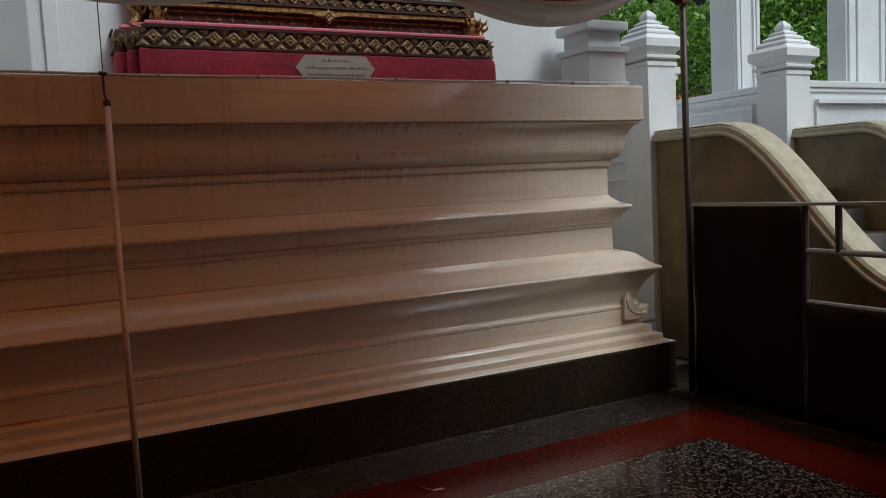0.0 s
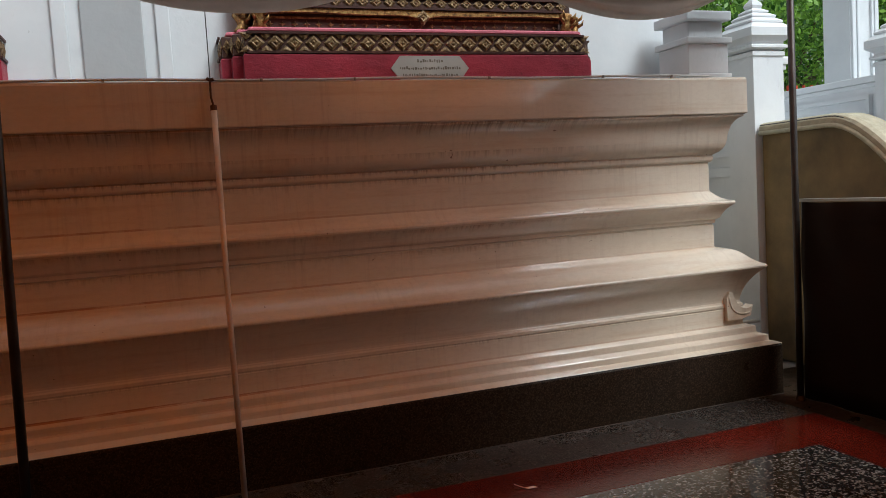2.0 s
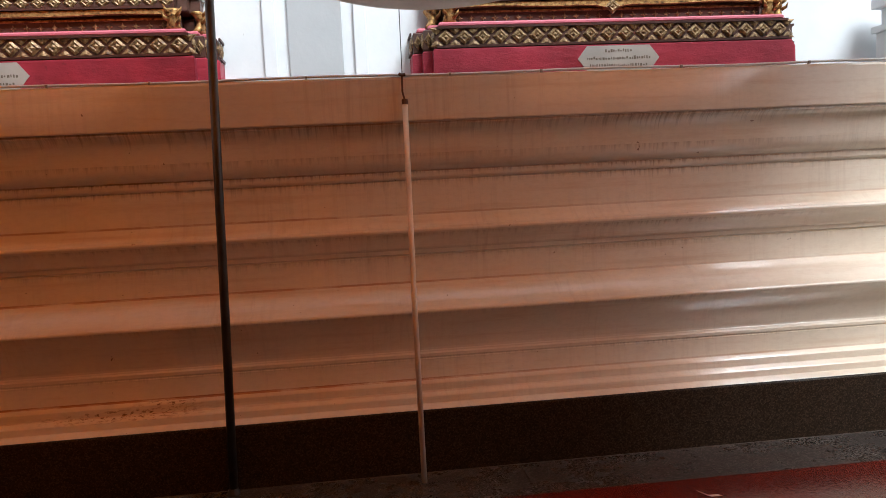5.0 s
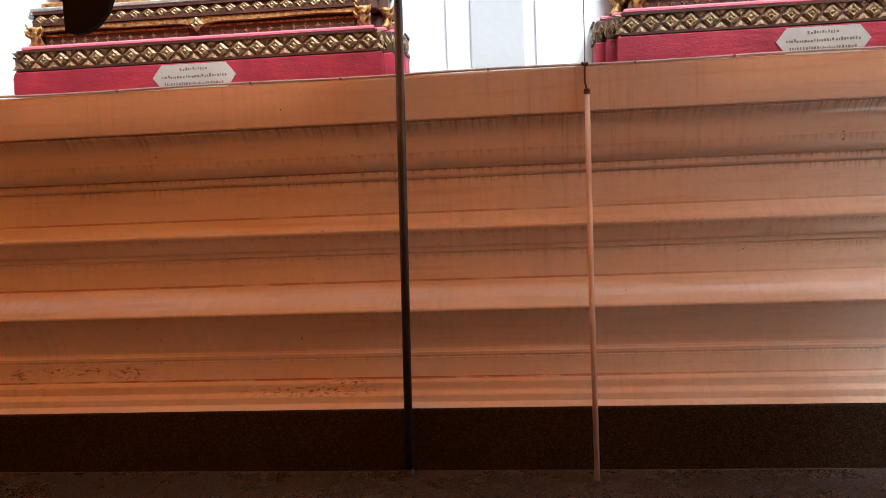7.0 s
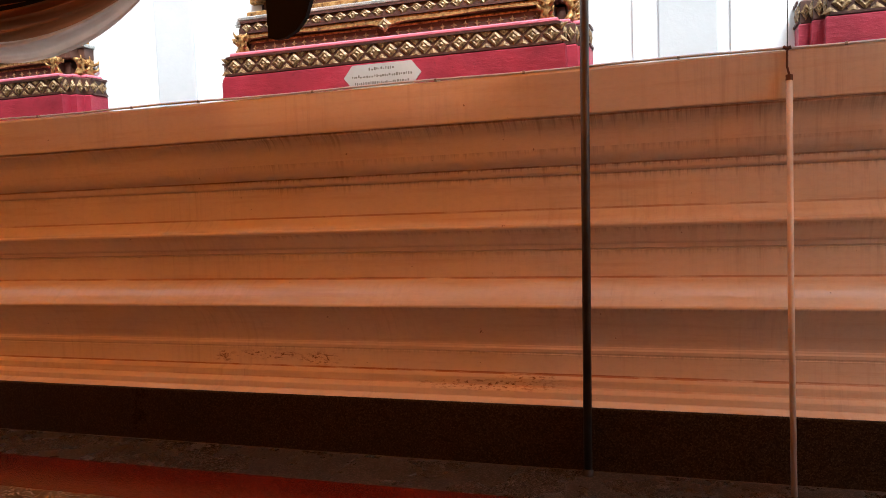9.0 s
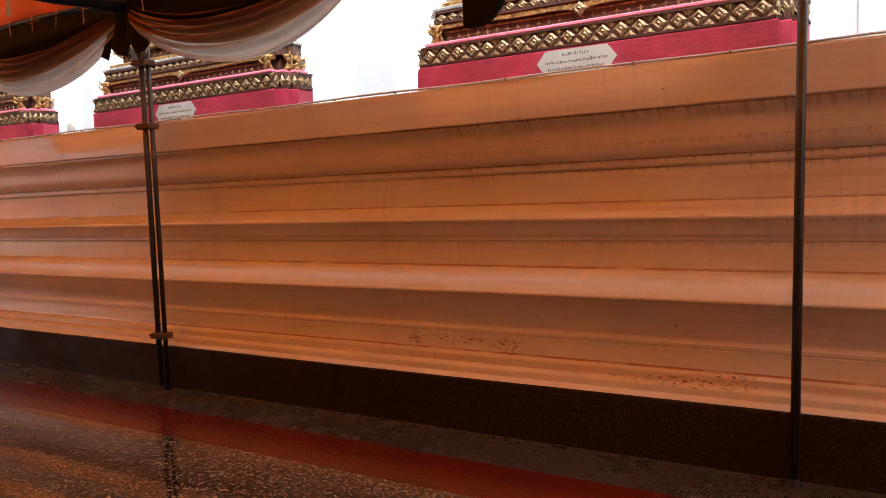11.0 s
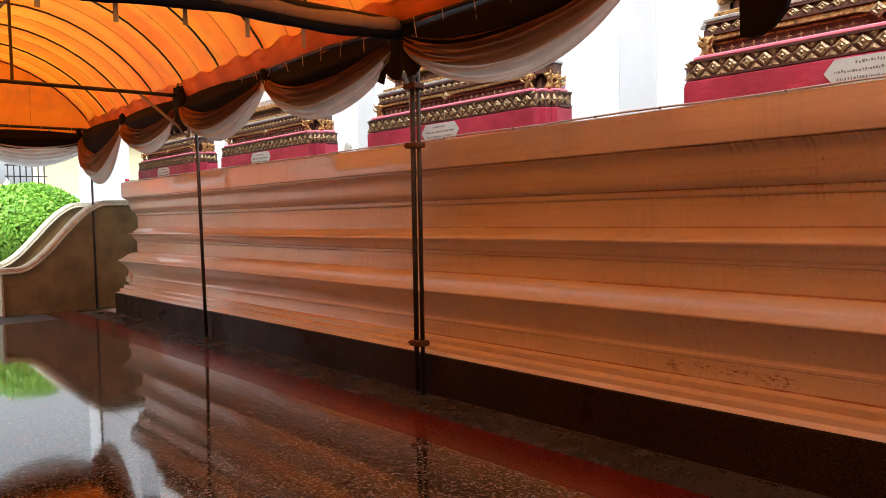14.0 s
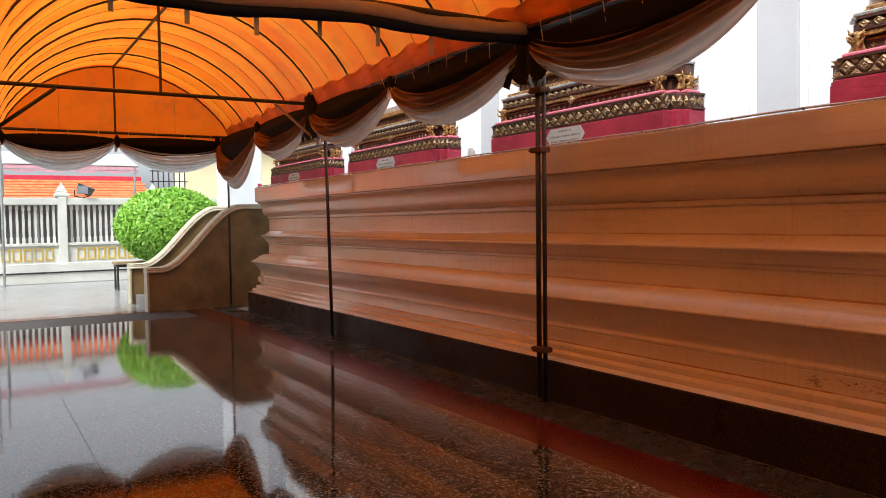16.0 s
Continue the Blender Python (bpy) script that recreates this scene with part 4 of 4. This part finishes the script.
def pole(x, y, top, r, lean, label, double=False):
    p = thing("tent_pole", label, "pole", "tent poles", at=(x, y, 0))
    part("tube", tube([(0, 0, 0.004), (lean * 0.5, 0, top / 2), (lean, 0, top)], r, 14), M_STEEL, p, smooth=True)
    part("foot", add_lathe(bmesh.new(), [(r * 1.5, 0), (r * 1.5, 0.006), (r * 1.1, 0.03)], sides=14), M_STEEL, p)
    if double:
        part("tube", tube([(0.05, 0.02, 0.004), (lean + 0.05, 0.02, top)], r * 0.85, 12), M_STEEL, p, smooth=True)
        for z in (0.405, 1.93, 2.38):
            c = part("clamp", box(-0.045, 0.095, -0.04, 0.06, z - 0.022, z + 0.022, 0.012), M_RUST, p)
            part("bolt", tube([(-0.07, -0.02, z), (-0.04, -0.02, z)], 0.008, 6), M_RUST, c)
    return p


p0 = pole(POLES[0] + 0.05, 3.66, 2.8, 0.02, 0.0, "slim dark steel tent pole at the stair end")
part("clamp", box(-0.035, 0.035, -0.035, 0.035, 2.42, 2.47, 0.01), M_RUST, p0)
part("brace", tube([(0.02, 0, 2.44), (0.32, 0, 2.8)], 0.018, 8), M_STEEL, p0)
pole(POLES[1], 3.78, 2.8, 0.021, 0.055, "dark steel tent pole standing by the wall")
pole(POLES[2], YW, 2.8, 0.02, 0.02, "pair of clamped dark steel tent poles", True)
pole(-8.82, 3.77, 2.8, 0.02, -0.1, "dark steel tent pole standing before the terrace wall")
pole(POLES[4], 3.82, 2.84, 0.018, 0.0, "thin steel tent pole at the tent's end")
for x in POLES[-2:]:
    pole(x - 0.5, YE - 0.25, 2.84, 0.02, 0.0, "steel tent pole on the open side")

for x in POLES[1:]:
    part("tie_beam", tube([(x, across(x, -1), ZE + 0.02), (x, across(x, 1), ZE + 0.02)], 0.022, 8), M_STEEL, tent)
    for s in (-1, 1):
        part("knee", tube([(x + 0.02 * s, YW, 2.38), (x + 0.19 * s, YW - 0.02, 2.66), (x + 0.2 * s, YW - 0.03, ZE - 0.03)], 0.021, 4), M_PALESTEEL, tent)
    if x < -5:
        part("brace", tube([(x, YW - 0.02, 2.42), (x, YW - 0.55, ZE)], 0.018, 8), M_PALESTEEL, tent)
    if x < -5 and x > -13:
        part("king_post", tube([(x, across(x, 0) - 0.13, ZE + 0.02), (x, across(x, 0) - 0.13, ZRIDGE - 0.03)], 0.016, 8), M_STEEL, tent)
        part("brace", tube([(x, across(x, -1), 2.42), (x, across(x, -1) + 0.52, ZE)], 0.02, 8), M_STEEL, tent)

# ---- swags of cloth ----


def swag_grid(a, b, d0, d1, folds, amp, out, gather=0.5, ns=36, nr=26, seed=0):
    """A cloth hung from a to b: drop d0 at its upper and d1 at its lower edge in the middle, drawn together at both ends."""
    a, b = Vector(a), Vector(b)
    side = Vector(out)
    rows = []
    for i in range(nr + 1):
        r = i / nr
        row = []
        for j in range(ns + 1):
            s = j / ns
            belly = (4 * s * (1 - s)) ** 0.8
            end = 0.02 + 0.10 * r
            drop = end * (1 - belly) + (d0 + (d1 - d0) * r) * belly
            wob = amp * belly ** 0.35 * (1.3 - 2 * abs(math.sin(r * folds * 3.14 + 1.1 * s + seed)) + 0.5 * math.sin(r * folds * 7 + 4 * s + seed * 2))
            p = a.lerp(b, s) + Vector((0, 0, -drop - 0.012 * math.sin(7 * s + seed) * r)) + side * (wob + 0.15 * belly * math.sin(math.pi * r) + 0.03 * r)
            row.append(p)
        rows.append(row)
    return rows


def swag(a, b, out, seed, depth=0.56, cloth_mat=None, label="off-white satin swag hanging below black cloth along the eave"):
    sw = thing("swag", label, "drapery", "tent swags")
    rows = swag_grid(a, b, depth * 0.4, depth, 5, 0.05, out, nr=44, seed=seed)
    # Upper rows take the tan tint that stands for orange light on white satin.
    cut = 29 if cloth_mat is None else 8
    part("white_cloth", sheet(rows[cut:]), cloth_mat or M_WCLOTH, sw, "off-white satin in soft folds", smooth=True)
    part("tan_cloth", sheet(rows[:cut + 1]), M_LITSATIN if cloth_mat is None else cloth_mat, sw, "upper satin folds with orange tent light in their colour" if cloth_mat is None else "", smooth=True)
    part("black_cloth", sheet(swag_grid((a[0], a[1], a[2] + 0.03), (b[0], b[1], b[2] + 0.03), -0.02, depth * 0.54, 2, 0.012, tuple(0.6 * v for v in out), ns=30, nr=14, seed=seed + 1)), M_BCLOTH, sw, "black cloth behind the satin", smooth=True)
    return sw


def rosette(x, y, z, tail=0.0, size=1.0):
    """A black gathered knot with cloth tails."""
    ro = thing("rosette", "black gathered cloth knot between swags", "drapery", "swag knots", at=(x, y, z))
    bm = bmesh.new()
    bmesh.ops.create_icosphere(bm, subdivisions=3, radius=0.085)
    for v in bm.verts:
        a = math.atan2(v.co.z, v.co.x)
        v.co *= 1 + 0.16 * math.sin(a * 9) + 0.1 * noise.noise(v.co * 14)
        v.co.y *= 0.6
        v.co.z *= 1.15
    part("knot", bm, M_BCLOTH, ro, smooth=True)
    t = []
    for i in range(9):
        r = i / 8
        t.append([((0.05 + 0.08 * r) * (k / 8 * 2 - 1), 0.02 * math.sin(k * 1.9) - 0.03, -0.05 - (0.10 + tail) * r - 0.02 * math.sin(k * 2.2) * r) for k in range(9)])
    part("tail", sheet(t), M_BCLOTH if tail else M_WCLOTH, ro, smooth=True)
    ro.scale = (size, 0.8, size)
    return ro


seed = 1
for x1, x0 in zip(POLES, POLES[1:]):
    xm = (x0 + x1) / 2
    last = x0 == POLES[-1]
    swag((x0 + 0.03, YS, ZE - 0.03), (xm, YS, ZE - 0.03), (0, -1, 0), seed, 0.86 if last else 0.585 if x1 == POLES[0] else 0.56)
    if x1 != POLES[1]:
        swag((xm, YS, ZE - 0.03), (x1 - 0.03, YS, ZE - 0.03), (0, -1, 0), seed + 2.3)
    rosette(xm, YS - 0.03, ZE - 0.06)
    rosette(x1, YS - 0.03, ZE - 0.04, 0.02, 2.1)
    seed += 1.7
rosette(POLES[-1], YS - 0.05, ZE - 0.06)
for k in range(2):
    y0, y1 = across(POLES[-1], -1 + k) + 0.02, across(POLES[-1], k) - 0.02
    swag((POLES[-1] + 0.02, y0, ZE - 0.08), (POLES[-1] + 0.02, y1, ZE - 0.08), (1, 0, 0), 4 + k, 0.5, M_SHEER)
    rosette(POLES[-1] + 0.03, y0, ZE - 0.12)

tagged(part("hanging_cloth", prism([(-2.11, 2.84), (-2.1, 2.24), (-2.06, 2.226), (-2.0, 2.23), (-1.935, 2.262), (-1.88, 2.32), (-1.845, 2.405), (-1.84, 2.84)], 3.69, 3.725, "y"), M_BCLOTH), "black cloth tail hanging from the eave", "drapery")

# cloth wrapped round the tie beam over the bay
bw = thing("beam_wrap", "navy and cream cloth wrapped along a tent beam", "drapery")
for nm, mt, zz, rr, yy in (("navy_roll", M_BLUE, ZE - 0.09, 0.035, 0.0), ("cream_band", M_WCLOTH, ZE - 0.015, 0.05, 0.02)):
    rr_l = [rr * (0.8 + 0.35 * abs(math.sin(i * 0.7))) for i in range(30)]
    part(nm, tube([(POLES[2] + 0.03 * math.sin(i * 0.5), 0.05 + i * 3.6 / 29, zz - 0.06 * (1 - i / 29) + 0.015 * math.sin(i * 0.43)) for i in range(30)], rr_l, 10), mt, bw, smooth=True)
for i in range(6):
    y = 0.75 + 0.42 * i
    part("strap", box(POLES[2] - 0.05, POLES[2] - 0.047, y, y + 0.03, ZE - 0.23 - 0.02 * (i % 3), ZE - 0.05), M_PALESTEEL, bw)

# ---- pipe that leans on the wall, with its string ----
stk = thing("pipe", "cream plastic pipe leaning against the wall, tied with string", "pipe", at=(0.385, 3.69, 0))
part("tube", tube([(0, 0, 0.003), (0.005, 0.1, 0.9), (0.02, 0.225, 1.845)], 0.0135, 12), M_STICK, stk, smooth=True)
part("collar", tube([(0.0195, 0.223, 1.835), (0.02, 0.226, 1.86)], 0.0155, 10), M_RUST, stk)
part("string", tube([(0.02, 0.226, 1.86), (0.012, 0.235, 1.9), (0.014, 0.245, 1.975)], 0.005, 6), M_RUST, stk)
part("hook", tube([(0.0, 0.25, 1.99), (0.014, 0.245, 1.98), (0.03, 0.24, 1.985)], 0.009, 6), M_RUST, stk)
tagged(part("hanging_wire", tube([(0.4, 3.93, 1.985), (0.402, 3.9, 2.83)], 0.0025, 5), M_STEEL), "thin dark wire hanging from the tent's eave", "wire")

# ---- barrier hung with dark cloth beside the stair ----
ba = thing("barrier", "low steel barrier partly hung with dark cloth", "barrier", at=(3.75, 0, 0))
for y in (3.68, 2.9, 1.2, 0.2):
    part("post", tube([(0, y, 0.0), (0, y, 1.2)], 0.02, 8), M_STEEL, ba)
part("top_rail", box(-0.03, 0.03, 0.15, 3.7, 1.195, 1.212, 0.004), M_GALV, ba, "flat galvanised top rail")
for z in (0.95, 0.67):
    part("rail", tube([(0, 0.2, z), (0, 3.68, z)], 0.016, 8), M_GALV, ba)
part("rail_post", tube([(0, 2.7, 0.95), (0, 2.7, 1.195)], 0.018, 8), M_STEEL, ba)
cl = [[(-0.03 + 0.008 * math.sin(y * 21 + k), y, 1.19 - 1.189 * k / 10) for y in (2.9 + 0.78 * i / 24 for i in range(25))] for k in range(11)]
thicken(part("cloth", sheet(cl), cloth("dark_brown_cloth", (0.013, 0.007, 0.005), 0.0), ba, "dark brown cloth hung over the barrier", smooth=True), 0.003)

# Added dark sheet that stands in for the deep shade below the lower rail.
cl2 = [[(-0.022 + 0.008 * math.sin(y * 17 + k), y, 0.66 - 0.659 * k / 6) for y in (0.2 + 2.68 * i / 40 for i in range(41))] for k in range(7)]
thicken(part("lower_cloth", sheet(cl2), cloth("dark_brown_shade_sheet", (0.012, 0.006, 0.005), 0.0), ba, "dark sheet added under the lower rail for the shade there", smooth=True), 0.003)

# ---- outdoors past the tent ----


def leaves(bm, rnd, centre, radii, n, size, shell=0.75):
    for _ in range(n):
        d = Vector((rnd.gauss(0, 1), rnd.gauss(0, 1), rnd.gauss(0, 1))).normalized()
        r = shell + (1 - shell) * rnd.random() ** 0.6 + 0.05 * noise.noise(d * 3)
        p = Vector(centre) + Vector((d.x * radii[0], d.y * radii[1], d.z * radii[2])) * r
        ax = Vector((rnd.gauss(0, 1), rnd.gauss(0, 1), rnd.gauss(0, 1))).normalized()
        bx = ax.cross(d + Vector((0.01, 0.02, 0.03))).normalized()
        cx = (ax + d * 0.4).normalized()
        s = size * rnd.uniform(0.6, 1.3)
        q = [p - cx * s, p + bx * s * 0.5, p + cx * s, p - bx * s * 0.5]
        bm.faces.new([bm.verts.new(v) for v in q])


rnd = random.Random(11)
bush = thing("bush", "round clipped bright green topiary bush", "bush", at=(-18.0, 3.9, 0.05))
bm = bmesh.new()
leaves(bm, rnd, (0, 0, 1.34), (1.12, 1.17, 0.83), 20000, 0.054, 0.86)
leaves(bm, rnd, (0, 0, 1.34), (0.98, 1.02, 0.72), 2500, 0.1, 0.7)
part("crown", bm, M_BUSH, bush, "dense small bright green leaves")
part("trunk", tube([(0, 0, 0), (0.03, 0.02, 0.4), (0, 0, 0.95)], [0.1, 0.08, 0.07], 10), M_BARK, bush)
for k in range(5):
    a = k * 1.26
    part("branch", tube([(0, 0, 0.5), (0.3 * math.cos(a), 0.3 * math.sin(a), 0.85), (0.5 * math.cos(a), 0.5 * math.sin(a), 1.2)], [0.04, 0.03, 0.015], 6), M_BARK, bush)

bn = thing("bench", "small black metal bench with a wooden top", "bench", at=(-18.3, 3.05, 0))
part("seat", box(-0.22, 0.22, -0.32, 0.75, 0.56, 0.62, 0.01), M_WOOD, bn, "worn wooden top")
for sx in (-0.18, 0.18):
    for sy in (-0.26, 0.68):
        part("leg", tube([(sx, sy, 0), (sx, sy, 0.56)], 0.025, 6), M_BLACK, bn)
part("apron", box(-0.2, 0.2, -0.29, 0.72, 0.5, 0.559, 0.005), M_BLACK, bn)

# courtyard fence
FX = -21.8
fe = thing("fence", "cream masonry fence with turned slats and gilt panels", "fence", at=(FX, 0, 0))
part("footing", box(-0.2, 0.2, -12, 9, -0.002, 0.5, 0.02), M_CREAM, fe)
part("pipe", tube([(0.215, -12, 0.27), (0.215, 9, 0.27)], 0.02, 6), M_BLACK, fe)
part("rail_low", box(-0.14, 0.14, -12, 9, 0.93, 1.0, 0.01), M_CREAM, fe)
part("panel_course", box(-0.09, 0.09, -12, 9, 0.5, 0.93), M_CREAM, fe)
part("rail_top", box(-0.14, 0.14, -12, 9, 1.95, 2.13, 0.02), M_CREAM, fe)
slat = mesh_of("slat", add_lathe(bmesh.new(), [(0.034, 0), (0.034, 0.12), (0.024, 0.16), (0.03, 0.5), (0.024, 0.8), (0.034, 0.84), (0.034, 0.95)], square=True), M_CREAM)
gilt = bmesh.new()
for a in ((-0.09, -0.065, 0, 0.3), (0.065, 0.09, 0, 0.3), (-0.0645, 0.0645, 0, 0.03), (-0.0645, 0.0645, 0.27, 0.3)):
    add_box(gilt, 0, 0.025, *a)
gilt = mesh_of("gilt_frame", gilt, M_YELLOW)
post_y = [2.08 + 2.2 * k for k in range(-4, 4)]
for k in range(-36, 62):
    y = 0.135 * k
    if min(abs(y - q) for q in post_y) > 0.15:
        share("slat", slat, fe, pose(0, y, 1.0))
for k in range(-16, 34):
    y = 0.08 + 0.24 * k
    if min(abs(y - q) for q in post_y) > 0.2:
        share("gilt_frame", gilt, fe, pose(0.088, y, 0.565))
for q in post_y:
    part("post", box(-0.17, 0.17, q - 0.1, q + 0.1, 0, 2.14, 0.01), M_CREAM, fe)
    part("post_finial", add_lathe(bmesh.new(), [(0.15, 2.1402), (0.17, 2.18), (0.17, 2.22), (0.12, 2.26), (0.13, 2.29), (0.08, 2.34), (0.09, 2.36), (0.03, 2.46), (0.01, 2.52)], (0, q, 0), square=True), M_CREAM, fe)

fl = thing("floodlight", "black floodlight mounted on the fence", "floodlight", at=(-21.75, 2.55, 2.13))
hd = part("housing", prism([(-0.16, 0.12), (0.16, 0.12), (0.2, 0.34), (-0.2, 0.34)], -0.09, 0.09, "y"), M_BLACK, fl)
hd.rotation_euler = (0, radians(24), radians(60))
fl.scale = (0.95, 0.95, 0.95)
part("bracket", tube([(0, -0.18, 0.2), (0, -0.18, 0.05), (0, 0, 0), (0, 0.18, 0.05), (0, 0.18, 0.2)], 0.018, 6), M_BLACK, fl)
part("glass", box(0.17, 0.18, -0.14, 0.14, 0.1, 0.32, 0.003), M_GLASS, fl)

# hall with a tiled roof beyond the fence
hall = thing("hall", "low hall with an orange tiled roof and red fascia", "building", at=(-28.0, 0, 0))
part("wall", box(-3.0, 0.0, -14, 5.2, 0, 2.3), M_STEP, hall, "shaded grey wall")
part("fascia", box(0.62, 0.68, -14, 5.3, 2.12, 2.3, 0.01), M_REDBAND, hall, "red painted fascia")
roof = part("roof", prism([(0.7, 2.28), (-0.9, 2.95), (-0.9, 2.85), (0.66, 2.2)], -14, 5.3, "y"), M_ROOF, hall, "orange glazed roof tiles")
tile = mesh_of("tile", box(-0.13, 0.13, -0.085, 0.085, 0, 0.018, 0.004), M_ROOF)
for i in range(7):
    for j in range(42):
        y = -2.2 + 0.18 * j + (0.09 if i % 2 else 0)
        share("tile", tile, roof, pose(0.6 - 0.235 * i, y, 2.33 + 0.0985 * i, 0, 18, 0))
part("ridge_band", box(-1.1, -0.9, -14, 5.3, 2.8, 3.12, 0.02), M_REDBAND, hall)
for k in range(10):
    part("pillar", box(0.3, 0.5, -6 + 1.3 * k, -5.84 + 1.3 * k, 0, 2.2), M_STEP, hall)

aw = thing("awning", "white awning with pink scalloped edge beyond the fence", "awning", at=(-24.2, 0, 0))
part("canopy", prism([(0.9, 3.05), (0.9, 3.09), (-1.4, 3.6), (-1.4, 3.55)], -8, 4.2, "y"), M_CANOPY, aw)
sc = [[(0.9, -8 + 0.1 * j, 3.07 - (0.0 if k == 0 else 0.16 + 0.05 * abs(math.sin(j * 0.42)))) for j in range(123)] for k in range(2)]
part("scallops", sheet(sc), M_PINKCLOTH, aw, "pink scalloped valance", smooth=True)
for y in (0.85, 4.1):
    part("leg", tube([(0.88, y, 0), (0.88, y, 3.06)], 0.035, 8), M_GALV, aw)
part("crossbar", tube([(0.88, -8, 2.95), (0.88, 4.2, 2.95)], 0.025, 6), M_GALV, aw)
for y in (0.5, 0.75):
    tagged(part("street_pole", tube([(-19.2 - 8 * (y - 0.5), y, 0), (-19.2 - 8 * (y - 0.5), y, 3.4)], 0.03, 8), M_GALV), "thin grey steel pole standing in the courtyard", "pole", "courtyard poles")

yb = thing("house", "plain pale yellow house beyond the fence", "building", at=(-33.0, 10.15, 0))
part("wall", box(-2, 0, -2.4, 3.5, 0, 4.6), M_YWALL, yb)
part("roof", box(-2.2, 0.3, -2.6, 3.7, 4.6, 4.8, 0.03), M_CREAM, yb)
ls = thing("lattice_screen", "grey steel lattice screen above the roofs", "screen", at=(-31.5, 6.2, 0))
for k in range(7):
    part("bar", tube([(0, 0.2 * k, 0), (0, 0.2 * k, 3.55)], 0.025, 6), M_STEEL, ls)
for z in (2.6, 3.1, 3.5):
    part("rail", tube([(0.03, -0.1, z), (0.03, 1.3, z)], 0.025, 6), M_STEEL, ls)

pier = thing("pier", "white masonry pier behind the stair", "pier", at=(-15.6, 4.8, 0))
part("shaft", box(-0.35, 0.35, -0.42, 0.3, 0, 4.2, 0.02), M_WHITE, pier)
part("red_strip", box(0.352, 0.36, 0.2, 0.28, 0.3, 2.2), M_REDBAND, pier)


def tree(x, y, h, r, seed, label, n=14000):
    rnd = random.Random(seed)
    t = thing("tree", label, "tree", "trees beyond the stair", at=(x, y, 0))
    part("trunk", tube([(0, 0, 0), (0.1, 0.05, h * 0.3), (0.0, 0.1, h * 0.6)], [0.22, 0.17, 0.1], 10), M_BARK, t)
    bm = bmesh.new()
    for k in range(14):
        a, e = rnd.uniform(0, 6.28), rnd.uniform(-0.5, 0.9)
        c = (r * 0.75 * math.cos(a), r * 0.75 * math.sin(a), h * 0.62 + r * 0.75 * e)
        part("limb", tube([(0, 0.1, h * 0.4), (c[0] * 0.5, c[1] * 0.5, h * 0.5), c], [0.09, 0.05, 0.02], 6), M_BARK, t)
        leaves(bm, rnd, c, (r * rnd.uniform(0.35, 0.55), r * rnd.uniform(0.35, 0.55), r * rnd.uniform(0.3, 0.45)), n // 14, 0.075, 0.3)
    part("crown", bm, M_TREE, t, "dark green leafy crown with gaps")
    return t


tree(11.5, 15.0, 6.5, 3.2, 1, "leafy dark green tree behind the porch")
tree(16.5, 14.5, 7.0, 3.6, 2, "tall leafy tree behind the porch columns")
tree(21.5, 14.0, 7.0, 3.8, 3, "broad leafy tree beyond the parapet")
tree(13.5, 20.0, 8.0, 4.5, 4, "large leafy tree behind the temple yard")
tree(24.0, 20.0, 9.0, 5.0, 5, "large dark tree behind the temple yard")
tree(15.0, 16.5, 7.0, 3.2, 7, "dense green tree behind the landing")
tree(19.5, 15.5, 7.0, 3.2, 8, "dense dark green tree behind the columns")
tree(8.0, 17.0, 6.0, 3.0, 6, "bright leafy tree beside the building")
cs = thing("candle_stand", "row of small red candles on the landing", "candles", at=(7.2, 7.2, 1.742))
part("tray", box(-0.4, 0.4, -0.1, 0.1, 0.3, 0.33, 0.01), M_BLACK, cs)
part("stem", tube([(0, 0, 0), (0, 0, 0.3)], 0.03, 8), M_BLACK, cs)
for k in range(7):
    part("candle", tube([(-0.35 + 0.115 * k, 0, 0.33), (-0.35 + 0.115 * k, 0, 0.62)], 0.018, 6), M_REDFLOWER, cs)

scrap = [[(1.57 + 0.035 * i - 0.01 * j, 3.24 + 0.02 * j - 0.03 * i, 0.004 + 0.012 * (i - 1) ** 2) for i in range(3)] for j in range(2)]
thicken(tagged(part("paper_scrap", sheet(scrap), M_WIRE), "small white paper scrap lying on the floor", "litter"), 0.002)

# ---- floor slabs, last ----
SX, SY = 1.18, 1.19
for i in range(14):
    for j in range(6):
        x0 = 3.15 - (i + 1) * SX
        y0 = 3.03 - (j + 1) * SY
        if x0 < -13.3:
            continue
        if i == 0 and j == 0:
            SLAB = mesh_of("slab", box(0.0015, SX - 0.0015, 0.0015, SY - 0.0015, -0.006, 0.0), M_FLOOR)
        share("slab", SLAB, bed, pose(x0, y0, 0))
SEDGE = mesh_of("slab", box(0.0015, 0.88, 0.0, 0.405, -0.006, 0.0), M_STRIP)
for i in range(19):
    share("slab", SEDGE, strip, pose(3.53 - (i + 1) * 0.882, 3.433, 0))
